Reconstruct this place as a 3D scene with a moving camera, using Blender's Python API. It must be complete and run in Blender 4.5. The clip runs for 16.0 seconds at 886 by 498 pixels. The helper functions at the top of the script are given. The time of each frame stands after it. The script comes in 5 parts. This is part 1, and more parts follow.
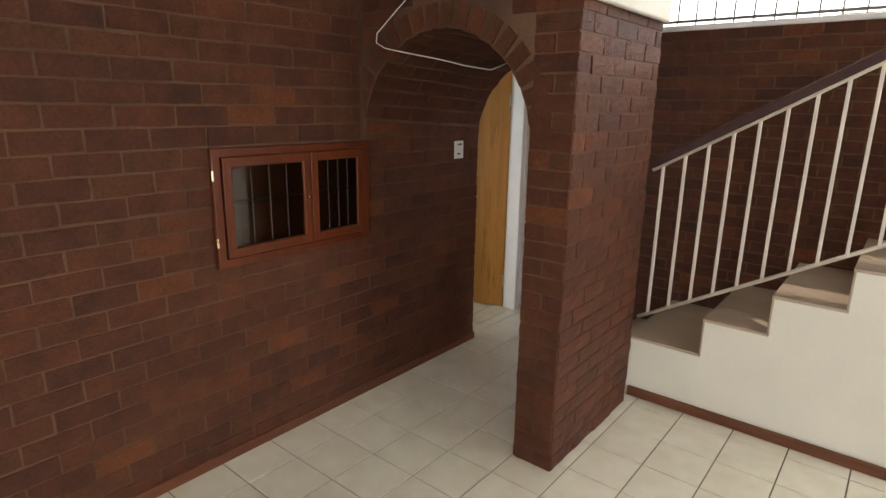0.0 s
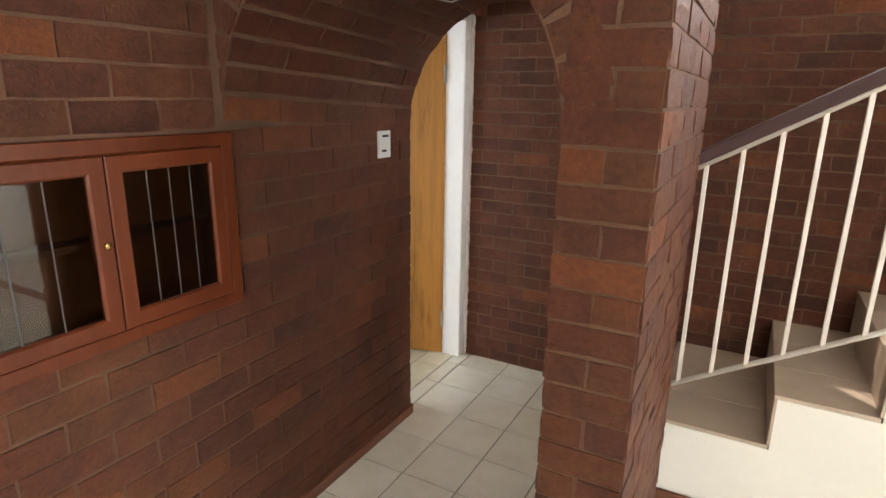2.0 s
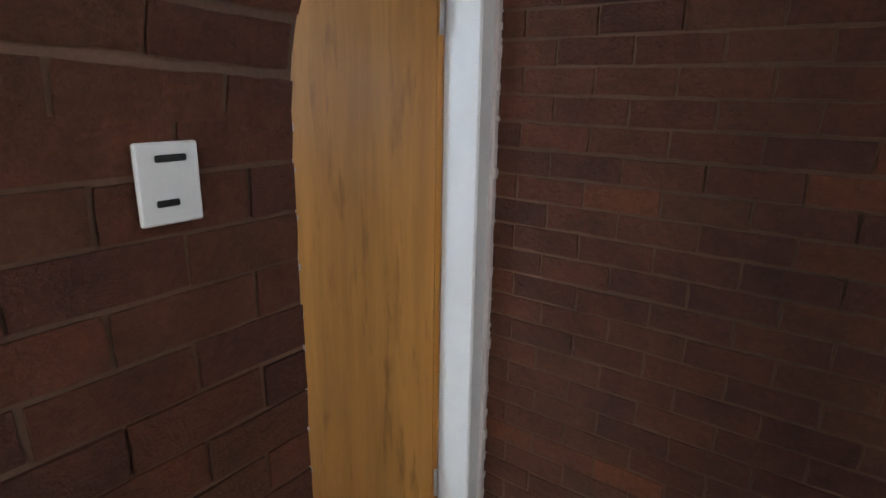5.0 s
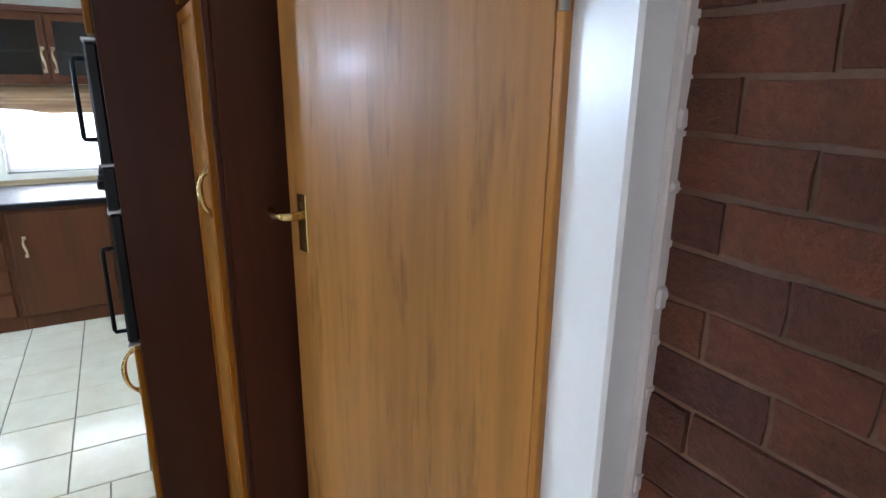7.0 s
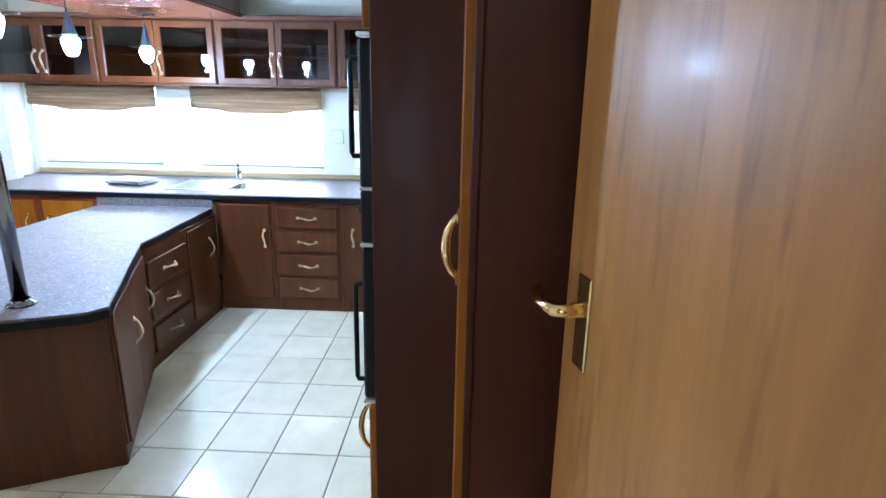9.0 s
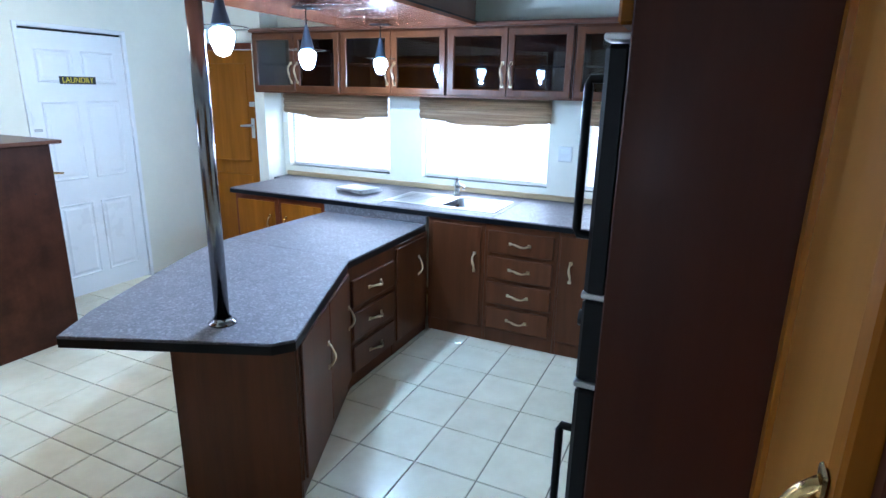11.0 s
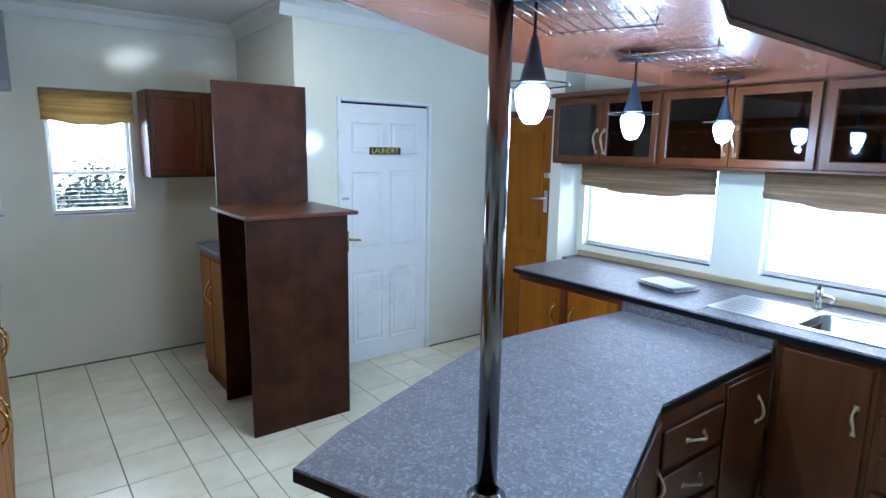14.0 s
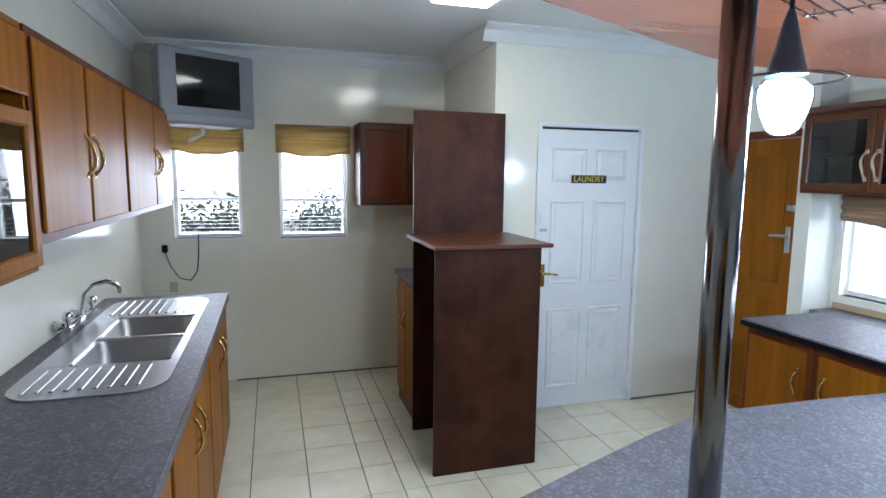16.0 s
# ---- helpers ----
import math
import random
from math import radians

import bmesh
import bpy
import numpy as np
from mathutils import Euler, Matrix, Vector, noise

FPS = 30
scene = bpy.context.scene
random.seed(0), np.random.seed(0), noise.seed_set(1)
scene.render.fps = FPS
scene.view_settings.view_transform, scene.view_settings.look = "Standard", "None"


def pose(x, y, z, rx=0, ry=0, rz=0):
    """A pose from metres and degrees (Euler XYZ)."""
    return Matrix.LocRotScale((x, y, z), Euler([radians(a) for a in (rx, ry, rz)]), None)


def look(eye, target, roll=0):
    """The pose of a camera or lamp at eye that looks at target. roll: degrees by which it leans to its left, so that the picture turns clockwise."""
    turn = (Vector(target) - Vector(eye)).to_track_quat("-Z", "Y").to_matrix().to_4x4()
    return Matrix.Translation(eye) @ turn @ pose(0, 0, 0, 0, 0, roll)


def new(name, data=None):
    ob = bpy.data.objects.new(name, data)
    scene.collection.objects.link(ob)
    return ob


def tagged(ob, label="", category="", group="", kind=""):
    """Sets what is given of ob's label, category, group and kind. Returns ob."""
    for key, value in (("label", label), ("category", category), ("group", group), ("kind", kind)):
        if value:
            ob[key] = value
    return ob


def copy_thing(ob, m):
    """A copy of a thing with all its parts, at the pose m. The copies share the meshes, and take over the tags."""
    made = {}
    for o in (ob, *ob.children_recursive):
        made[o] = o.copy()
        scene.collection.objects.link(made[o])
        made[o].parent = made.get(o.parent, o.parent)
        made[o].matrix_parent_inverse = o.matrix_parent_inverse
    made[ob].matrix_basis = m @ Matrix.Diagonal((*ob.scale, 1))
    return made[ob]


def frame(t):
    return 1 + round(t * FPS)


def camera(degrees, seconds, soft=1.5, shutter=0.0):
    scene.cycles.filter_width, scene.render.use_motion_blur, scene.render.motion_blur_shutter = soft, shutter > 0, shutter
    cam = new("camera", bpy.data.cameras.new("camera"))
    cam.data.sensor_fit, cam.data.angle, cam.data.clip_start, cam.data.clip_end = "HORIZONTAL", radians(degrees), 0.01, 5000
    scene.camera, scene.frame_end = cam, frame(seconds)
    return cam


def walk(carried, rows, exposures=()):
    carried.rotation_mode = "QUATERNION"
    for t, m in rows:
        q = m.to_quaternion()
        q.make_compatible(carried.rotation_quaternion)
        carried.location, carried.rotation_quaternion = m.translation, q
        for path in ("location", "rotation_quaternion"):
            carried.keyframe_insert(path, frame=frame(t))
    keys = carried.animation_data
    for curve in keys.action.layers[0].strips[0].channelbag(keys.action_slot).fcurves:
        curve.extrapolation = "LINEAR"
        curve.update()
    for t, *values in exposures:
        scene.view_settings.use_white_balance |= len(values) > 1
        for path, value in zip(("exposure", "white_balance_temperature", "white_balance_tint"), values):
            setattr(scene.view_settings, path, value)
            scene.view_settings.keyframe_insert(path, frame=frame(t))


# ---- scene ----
cam = camera(75.81, 16.0)
# seconds, eye x y z in metres, yaw, pitch, roll in degrees
ROWS = [
    (0.0, 0.068, -0.632, 1.719, 39.48, -14.36, -0.87),
    (0.5, -0.239, -0.411, 1.692, 37.16, -14.17, -0.95),
    (1.0, -0.479, -0.221, 1.671, 35.18, -14.48, -0.94),
    (1.5, -0.703, 0.013, 1.660, 31.19, -14.58, -0.81),
    (2.0, -0.862, 0.336, 1.628, 28.84, -15.07, -0.85),
    (2.5, -1.012, 0.617, 1.605, 28.43, -16.13, -0.84),
    (3.0, -1.163, 0.930, 1.598, 28.89, -17.42, -1.53),
    (3.5, -1.282, 1.166, 1.560, 27.77, -17.27, -1.11),
    (4.7, -1.490, 1.790, 1.555, 33.50, -16.30, -1.00),
    (6.0, -1.579, 2.491, 1.564, 45.78, -14.28, -0.83),
    (6.5, -1.725, 2.617, 1.605, 51.47, -15.28, -0.92),
    (7.0, -1.862, 2.784, 1.602, 60.60, -16.01, -0.61),
    (7.5, -1.977, 2.904, 1.604, 70.80, -15.89, -0.82),
    (8.0, -2.083, 2.963, 1.591, 77.94, -15.77, -1.01),
    (8.5, -2.278, 2.974, 1.601, 85.63, -15.87, -0.85),
    (9.0, -2.408, 2.973, 1.603, 92.62, -15.81, -1.04),
    (10.2, -2.730, 2.930, 1.630, 106.50, -15.80, -1.05),
    (11.5, -3.058, 2.808, 1.656, 120.82, -15.23, -1.08),
    (12.0, -3.213, 2.743, 1.668, 126.70, -14.11, -0.93),
    (12.5, -3.315, 2.695, 1.673, 132.13, -13.11, -0.88),
    (13.0, -3.365, 2.598, 1.688, 136.18, -12.56, -0.91),
    (13.5, -3.423, 2.422, 1.707, 139.47, -11.41, -0.90),
    (14.0, -3.462, 2.277, 1.678, 142.74, -10.05, -0.94),
    (14.5, -3.534, 2.152, 1.688, 147.56, -9.49, -0.83),
    (15.0, -3.604, 2.083, 1.677, 154.63, -8.64, -0.65),
    (15.5, -3.651, 2.070, 1.665, 159.95, -7.88, -0.67),
    (16.0, -3.654, 2.060, 1.661, 163.43, -7.31, -0.63),
]
# seconds, stops, kelvin, tint
EXPOSURES = [
    (0.0, -0.2, 7300, 14),
    (1.5, 0.45, 7200, 14),
    (2.5, 0.8, 7000, 12),
    (3.5, 0.4, 6700, 12),
    (6.0, 0.0, 6000, 12),
    (7.0, 0.35, 5900, 13),
    (9.0, 0.5, 5300, 12),
    (11.5, -0.2, 4950, 9),
    (12.5, 0.0, 4900, 9),
    (13.5, -0.3, 5000, 9),
    (14.5, -0.65, 5150, 9),
    (15.0, -0.55, 5200, 9),
    (15.5, -0.35, 5450, 11),
    (16.0, -0.55, 5600, 12),
]
walk(cam, [(t, pose(x, y, z, 90 + pitch, roll, yaw)) for t, x, y, z, yaw, pitch, roll in ROWS], EXPOSURES)

# ---- world and lights ----
world = bpy.data.worlds.new("sky")
scene.world = world
world.use_nodes = True
sky = world.node_tree.nodes.new("ShaderNodeTexSky")
sky.sky_type, sky.sun_disc = "NISHITA", False
sky.sun_elevation, sky.sun_rotation = radians(48), radians(250)
world.node_tree.links.new(sky.outputs[0], world.node_tree.nodes["Background"].inputs[0])
world.node_tree.nodes["Background"].inputs[1].default_value = 0.12

sun = new("sun", bpy.data.lights.new("sun", "SUN"))
sun.data.energy, sun.data.angle, sun.data.color = 2.5, radians(0.5), (1.0, 0.95, 0.88)
sun.matrix_world = look((-9, 4, 9), (-5, 0.5, 0))


def area(name, x, y, z, tx, ty, tz, w, h, watts, color=(0.9, 0.95, 1.0), spread=180):
    """Daylight that enters through an opening."""
    lamp = new(name, bpy.data.lights.new(name, "AREA"))
    lamp.data.shape, lamp.data.size, lamp.data.size_y, lamp.data.energy, lamp.data.color = "RECTANGLE", w, h, watts, color
    lamp.data.spread = radians(spread)
    lamp.matrix_world = look((x, y, z), (tx, ty, tz))
    return lamp


for y, watts in ((-0.08, 20), (1.27, 24), (2.55, 22)):
    area("daylight_west", -7.22, y, 1.27, -5.0, y, 1.2, 1.0, 0.6, watts, spread=120)
area("daylight_south", -3.17, -2.86, 1.6, -3.17, 0, 1.2, 0.45, 0.85, 22)
area("daylight_south", -3.96, -2.86, 1.6, -3.96, 0, 1.2, 0.45, 0.85, 22)
area("daylight_east", 2.75, 2.0, 1.1, 0.6, 1.5, 0.0, 1.2, 1.7, 38)
area("daylight_garden", 0.55, -3.7, 1.5, 0.2, 0.0, 1.1, 2.0, 1.2, 72)
area("daylight_stair", 0.2, 3.75, 2.9, 0.2, 0, 1.4, 3.0, 1.1, 52)


# light of the three pendants, just below their bulbs
for x, y, z in ((-4.56, 1.21, 1.80), (-5.43, 0.91, 1.78), (-6.22, 0.87, 1.78)):
    glow = new("pendant_light", bpy.data.lights.new("pendant_light", "POINT"))
    glow.data.energy, glow.data.color, glow.data.shadow_soft_size = 42, (0.66, 0.83, 1.0), 0.014
    glow.matrix_world = pose(x, y, z - 0.076)


# ---- materials ----
def node_mat(name):
    m = bpy.data.materials.new(name)
    m.use_nodes = True
    nt = m.node_tree
    return m, nt, nt.nodes["Principled BSDF"]


def add(nt, kind, **inputs):
    n = nt.nodes.new(kind)
    for k, v in inputs.items():
        n.inputs[k].default_value = v
    return n


def ramp(nt, fac, stops):
    r = nt.nodes.new("ShaderNodeValToRGB")
    els = r.color_ramp.elements
    while len(els) < len(stops):
        els.new(0.5)
    for e, (p, c) in zip(els, stops):
        e.position, e.color = p, (*c, 1)
    nt.links.new(fac, r.inputs[0])
    return r.outputs[0]


def coords(nt, scale=(1, 1, 1), space="Object"):
    tc = nt.nodes.new("ShaderNodeTexCoord")
    mp = add(nt, "ShaderNodeMapping", Scale=scale)
    nt.links.new(tc.outputs[space], mp.inputs[0])
    return mp.outputs[0]


def world_coords(nt, scale=(1, 1, 1)):
    ge = nt.nodes.new("ShaderNodeNewGeometry")
    mp = add(nt, "ShaderNodeMapping", Scale=scale)
    nt.links.new(ge.outputs["Position"], mp.inputs[0])
    return mp.outputs[0]


def bump(nt, bsdf, height, strength, distance=0.002):
    b = add(nt, "ShaderNodeBump", Strength=strength, Distance=distance)
    nt.links.new(height, b.inputs["Height"])
    nt.links.new(b.outputs[0], bsdf.inputs["Normal"])


def noise_tex(nt, vec, scale, detail=4.0, rough=0.55):
    n = add(nt, "ShaderNodeTexNoise", Scale=scale, Detail=detail, Roughness=rough)
    nt.links.new(vec, n.inputs["Vector"])
    return n.outputs[0]


def blend(nt, a, b, fac, mode="MIX"):
    m = nt.nodes.new("ShaderNodeMix")
    m.data_type, m.blend_type = "RGBA", mode
    for sock, v in ((m.inputs[0], fac), (m.inputs[6], a), (m.inputs[7], b)):
        if isinstance(v, (int, float)):
            sock.default_value = v
        elif isinstance(v, tuple):
            sock.default_value = (*v, 1)
        else:
            nt.links.new(v, sock)
    return m.outputs[2]


def plain(name, color, rough=0.5, metal=0.0, vary=0.12, grain=60.0, relief=0.05, coat=0.0, spec=0.5):
    """Paint, metal or plastic with faint mottling at two scales and fine relief."""
    m, nt, bs = node_mat(name)
    v = world_coords(nt)
    big, fine = noise_tex(nt, v, 2.3, 3), noise_tex(nt, v, grain, 3)
    dark = tuple(c * (1 - vary) for c in color)
    col = blend(nt, ramp(nt, big, [(0.35, dark), (0.65, color)]), dark, 0.0)
    fineramp = ramp(nt, fine, [(0.3, (1 - vary * 0.5,) * 3), (0.7, (1, 1, 1))])
    nt.links.new(blend(nt, col, fineramp, 1.0, "MULTIPLY"), bs.inputs["Base Color"])
    rr = add(nt, "ShaderNodeMapRange")
    rr.inputs["To Min"].default_value, rr.inputs["To Max"].default_value = rough * 0.85, min(1, rough * 1.2)
    nt.links.new(big, rr.inputs[0])
    nt.links.new(rr.outputs[0], bs.inputs["Roughness"])
    bs.inputs["Metallic"].default_value = metal
    bs.inputs["Coat Weight"].default_value = coat
    bs.inputs["Coat Roughness"].default_value = 0.12
    bs.inputs["Specular IOR Level"].default_value = spec
    if relief:
        bump(nt, bs, fine, relief)
    return m


def wood(name, light, dark, rough=0.35, axis="z", coat=0.2, figure=1.0, spec=0.3, flame=0.0, blotch=0.0):
    """Varnished veneer with the grain along one axis of the thing."""
    m, nt, bs = node_mat(name)
    squeeze = {"z": (1, 1, 0.06), "x": (0.06, 1, 1), "y": (1, 0.06, 1)}[axis]
    v = coords(nt, squeeze)
    oi = nt.nodes.new("ShaderNodeObjectInfo")
    shift = nt.nodes.new("ShaderNodeVectorMath")
    shift.operation = "MULTIPLY_ADD"
    comb = add(nt, "ShaderNodeCombineXYZ")
    for i in range(3):
        nt.links.new(oi.outputs["Random"], comb.inputs[i])
    nt.links.new(comb.outputs[0], shift.inputs[0])
    shift.inputs[1].default_value = (7.0, 5.0, 3.0)
    nt.links.new(v, shift.inputs[2])
    v = shift.outputs[0]
    broad, streak, fine = noise_tex(nt, v, 4.5, 5, 0.6), noise_tex(nt, v, 24, 8, 0.7), noise_tex(nt, v, 160, 3)
    mid = tuple((a + b) / 2 for a, b in zip(light, dark))
    c = ramp(nt, broad, [(0.3, dark), (0.5, mid), (0.72, light)])
    st = ramp(nt, streak, [(0.36, (1 - 0.36 * figure,) * 3), (0.60, (1, 1, 1))])
    c = blend(nt, c, st, 1.0, "MULTIPLY")
    if flame:
        c = blend(nt, c, ramp(nt, noise_tex(nt, coords(nt, (1, 1, 0.13)), 26, 3, 0.6), [(0.57, (1, 1, 1)), (0.70, (1 - flame,) * 3)]), 1.0, "MULTIPLY")
    if blotch:
        c = blend(nt, c, ramp(nt, noise_tex(nt, world_coords(nt), 5.5, 5, 0.6), [(0.35, (1 - blotch,) * 3), (0.62, (1.12, 1.12, 1.12))]), 1.0, "MULTIPLY")
    nt.links.new(c, bs.inputs["Base Color"])
    bs.inputs["Roughness"].default_value = rough
    bs.inputs["Coat Weight"].default_value = coat
    bs.inputs["Coat Roughness"].default_value = 0.15
    bs.inputs["Specular IOR Level"].default_value = spec
    bump(nt, bs, fine, 0.04, 0.001)
    return m


def brick_mat():
    m, nt, bs = node_mat("brown_face_brick")
    v = world_coords(nt)
    oi, ge = nt.nodes.new("ShaderNodeObjectInfo"), nt.nodes.new("ShaderNodeNewGeometry")
    mx = nt.nodes.new("ShaderNodeMath")
    mx.operation = "ADD"
    nt.links.new(oi.outputs["Random"], mx.inputs[0])
    nt.links.new(ge.outputs["Random Per Island"], mx.inputs[1])
    fr = nt.nodes.new("ShaderNodeMath")
    fr.operation = "FRACT"
    nt.links.new(mx.outputs[0], fr.inputs[0])
    tone = ramp(nt, fr.outputs[0], [(0.0, (0.078, 0.0245, 0.0143)), (0.2, (0.095, 0.0294, 0.0153)), (0.45, (0.110, 0.0323, 0.0153)), (0.65, (0.104, 0.0372, 0.0173)), (0.90, (0.121, 0.0372, 0.0163)), (1.0, (0.178, 0.0549, 0.0204))])
    stain, grain = noise_tex(nt, v, 9, 4), noise_tex(nt, v, 70, 5, 0.7)
    c = blend(nt, tone, ramp(nt, stain, [(0.3, (0.68, 0.66, 0.66)), (0.7, (1.15, 1.1, 1.05))]), 1.0, "MULTIPLY")
    c = blend(nt, c, ramp(nt, grain, [(0.35, (0.75, 0.75, 0.75)), (0.65, (1.1, 1.1, 1.1))]), 1.0, "MULTIPLY")
    nt.links.new(c, bs.inputs["Base Color"])
    bs.inputs["Roughness"].default_value = 0.55
    bs.inputs["Specular IOR Level"].default_value = 0.3
    mix = blend(nt, noise_tex(nt, v, 24, 6, 0.75), grain, 0.4)
    bump(nt, bs, mix, 1.0, 0.018)
    return m


def tile_mat(name, light, dark, rough=0.22):
    m, nt, bs = node_mat(name)
    v = world_coords(nt)
    oi, ge = nt.nodes.new("ShaderNodeObjectInfo"), nt.nodes.new("ShaderNodeNewGeometry")
    mx = nt.nodes.new("ShaderNodeMath")
    mx.operation = "ADD"
    nt.links.new(oi.outputs["Random"], mx.inputs[0])
    nt.links.new(ge.outputs["Random Per Island"], mx.inputs[1])
    fr = nt.nodes.new("ShaderNodeMath")
    fr.operation = "FRACT"
    nt.links.new(mx.outputs[0], fr.inputs[0])
    tone = ramp(nt, fr.outputs[0], [(0.0, dark), (1.0, light)])
    cloud, speck, dirt = noise_tex(nt, v, 7, 5), noise_tex(nt, v, 90, 3), noise_tex(nt, v, 1.6, 5, 0.65)
    c = blend(nt, tone, ramp(nt, cloud, [(0.3, (0.9, 0.88, 0.85)), (0.7, (1, 1, 1))]), 1.0, "MULTIPLY")
    c = blend(nt, c, ramp(nt, dirt, [(0.3, (0.92, 0.90, 0.87)), (0.6, (1, 1, 1))]), 1.0, "MULTIPLY")
    nt.links.new(c, bs.inputs["Base Color"])
    rr = add(nt, "ShaderNodeMapRange")
    rr.inputs["To Min"].default_value, rr.inputs["To Max"].default_value = rough * 0.7, rough * 1.6
    nt.links.new(dirt, rr.inputs[0])
    nt.links.new(rr.outputs[0], bs.inputs["Roughness"])
    bump(nt, bs, speck, 0.06)
    return m


def laminate_mat():
    m, nt, bs = node_mat("grey_speckled_laminate")
    v = world_coords(nt)
    vo = add(nt, "ShaderNodeTexVoronoi", Scale=100.0)
    nt.links.new(v, vo.inputs["Vector"])
    base = ramp(nt, noise_tex(nt, v, 14, 6, 0.7), [(0.3, (0.108, 0.101, 0.108)), (0.7, (0.150, 0.140, 0.150))])
    fleck = ramp(nt, vo.outputs["Color"], [(0.55, (0, 0, 0)), (0.9, (1, 1, 1))])
    c = blend(nt, base, (0.215, 0.205, 0.22), fleck)
    c = blend(nt, c, ramp(nt, noise_tex(nt, v, 160, 2), [(0.35, (0.75, 0.75, 0.75)), (0.6, (1.05, 1.05, 1.05))]), 1.0, "MULTIPLY")
    nt.links.new(c, bs.inputs["Base Color"])
    bs.inputs["Roughness"].default_value = 0.48
    bs.inputs["Specular IOR Level"].default_value = 0.16
    bump(nt, bs, noise_tex(nt, v, 220, 2), 0.05)
    return m


def glass_mat(name, tint=(1, 1, 1), rough=0.02):
    m = bpy.data.materials.new(name)
    m.use_nodes = True
    nt = m.node_tree
    nt.nodes.clear()
    out, mix = nt.nodes.new("ShaderNodeOutputMaterial"), nt.nodes.new("ShaderNodeMixShader")
    lw = add(nt, "ShaderNodeLayerWeight", Blend=0.5)
    pw = nt.nodes.new("ShaderNodeMath")
    pw.operation = "POWER"
    pw.inputs[1].default_value = 4.0
    nt.links.new(lw.outputs["Facing"], pw.inputs[0])
    fr = nt.nodes.new("ShaderNodeMath")
    fr.operation = "MULTIPLY_ADD"
    fr.inputs[1].default_value, fr.inputs[2].default_value = 0.85, 0.055
    nt.links.new(pw.outputs[0], fr.inputs[0])
    tr, gl = nt.nodes.new("ShaderNodeBsdfTransparent"), nt.nodes.new("ShaderNodeBsdfGlossy")
    tr.inputs[0].default_value = (*tint, 1)
    gl.inputs["Roughness"].default_value = rough
    nt.links.new(fr.outputs[0], mix.inputs[0])
    nt.links.new(tr.outputs[0], mix.inputs[1])
    nt.links.new(gl.outputs[0], mix.inputs[2])
    nt.links.new(mix.outputs[0], out.inputs[0])
    return m


def glow_mat(name, color, strength):
    m, nt, bs = node_mat(name)
    bs.inputs["Base Color"].default_value = (0.8, 0.8, 0.8, 1)
    bs.inputs["Emission Color"].default_value = (*color, 1)
    bs.inputs["Emission Strength"].default_value = strength
    return m


def fabric_mat(name, light, dark):
    m, nt, bs = node_mat(name)
    v = world_coords(nt)
    wv = add(nt, "ShaderNodeTexWave", Scale=130.0, Distortion=1.5)
    wv.bands_direction = "Z"
    nt.links.new(v, wv.inputs["Vector"])
    strip = ramp(nt, noise_tex(nt, coords(nt, (0.4, 0.4, 22)), 3, 3), [(0.35, dark), (0.65, light)])
    c = blend(nt, strip, ramp(nt, wv.outputs[0], [(0, (0.7, 0.7, 0.7)), (1, (1, 1, 1))]), 1.0, "MULTIPLY")
    nt.links.new(c, bs.inputs["Base Color"])
    bs.inputs["Roughness"].default_value = 0.85
    bump(nt, bs, wv.outputs[0], 0.3)
    return m


def slat_mat():
    m, nt, bs = node_mat("white_blind_slat")
    bs.inputs["Base Color"].default_value = (0.82, 0.82, 0.82, 1)
    bs.inputs["Roughness"].default_value = 0.45
    tl, mix = nt.nodes.new("ShaderNodeBsdfTranslucent"), nt.nodes.new("ShaderNodeMixShader")
    tl.inputs[0].default_value = (0.8, 0.82, 0.85, 1)
    mix.inputs[0].default_value = 0.4
    nt.links.new(bs.outputs[0], mix.inputs[1])
    nt.links.new(tl.outputs[0], mix.inputs[2])
    nt.links.new(mix.outputs[0], nt.nodes["Material Output"].inputs[0])
    return m


def leaf_mat():
    m, nt, bs = node_mat("garden_leaf")
    ge = nt.nodes.new("ShaderNodeNewGeometry")
    nt.links.new(ramp(nt, ge.outputs["Random Per Island"], [(0, (0.03, 0.06, 0.015)), (0.7, (0.09, 0.14, 0.04)), (1, (0.16, 0.2, 0.08))]), bs.inputs["Base Color"])
    bs.inputs["Roughness"].default_value = 0.5
    return m


BRICK = brick_mat()
MORTAR = plain("brown_mortar", (0.175, 0.092, 0.056), 0.8, vary=0.5, grain=120, relief=0.4)
PLASTER = plain("white_plaster", (0.72, 0.70, 0.63), 0.55, vary=0.06, grain=40, relief=0.15)
RAGGED = plain("rough_pale_plaster", (0.62, 0.55, 0.52), 0.8, vary=0.12, grain=50, relief=0.5)
KWALL = plain("glossy_cream_wall", (0.78, 0.76, 0.65), 0.13, vary=0.05, grain=25, relief=0.04)
CEIL = plain("ceiling_white", (0.78, 0.78, 0.74), 0.7, vary=0.05, grain=70, relief=0.1)
WHITE = plain("white_gloss_paint", (0.80, 0.80, 0.80), 0.28, vary=0.05, grain=30, relief=0.05)
CREAMRAIL = plain("cream_painted_steel", (0.72, 0.66, 0.58), 0.4, vary=0.12, grain=90)
TILE = tile_mat("cream_floor_tile", (0.83, 0.80, 0.70), (0.77, 0.74, 0.63), 0.16)
KTILE = tile_mat("yellowed_kitchen_tile", (0.82, 0.79, 0.63), (0.76, 0.73, 0.57), 0.16)
STAIRTILE = tile_mat("beige_stair_tile", (0.52, 0.42, 0.33), (0.43, 0.34, 0.26), 0.35)
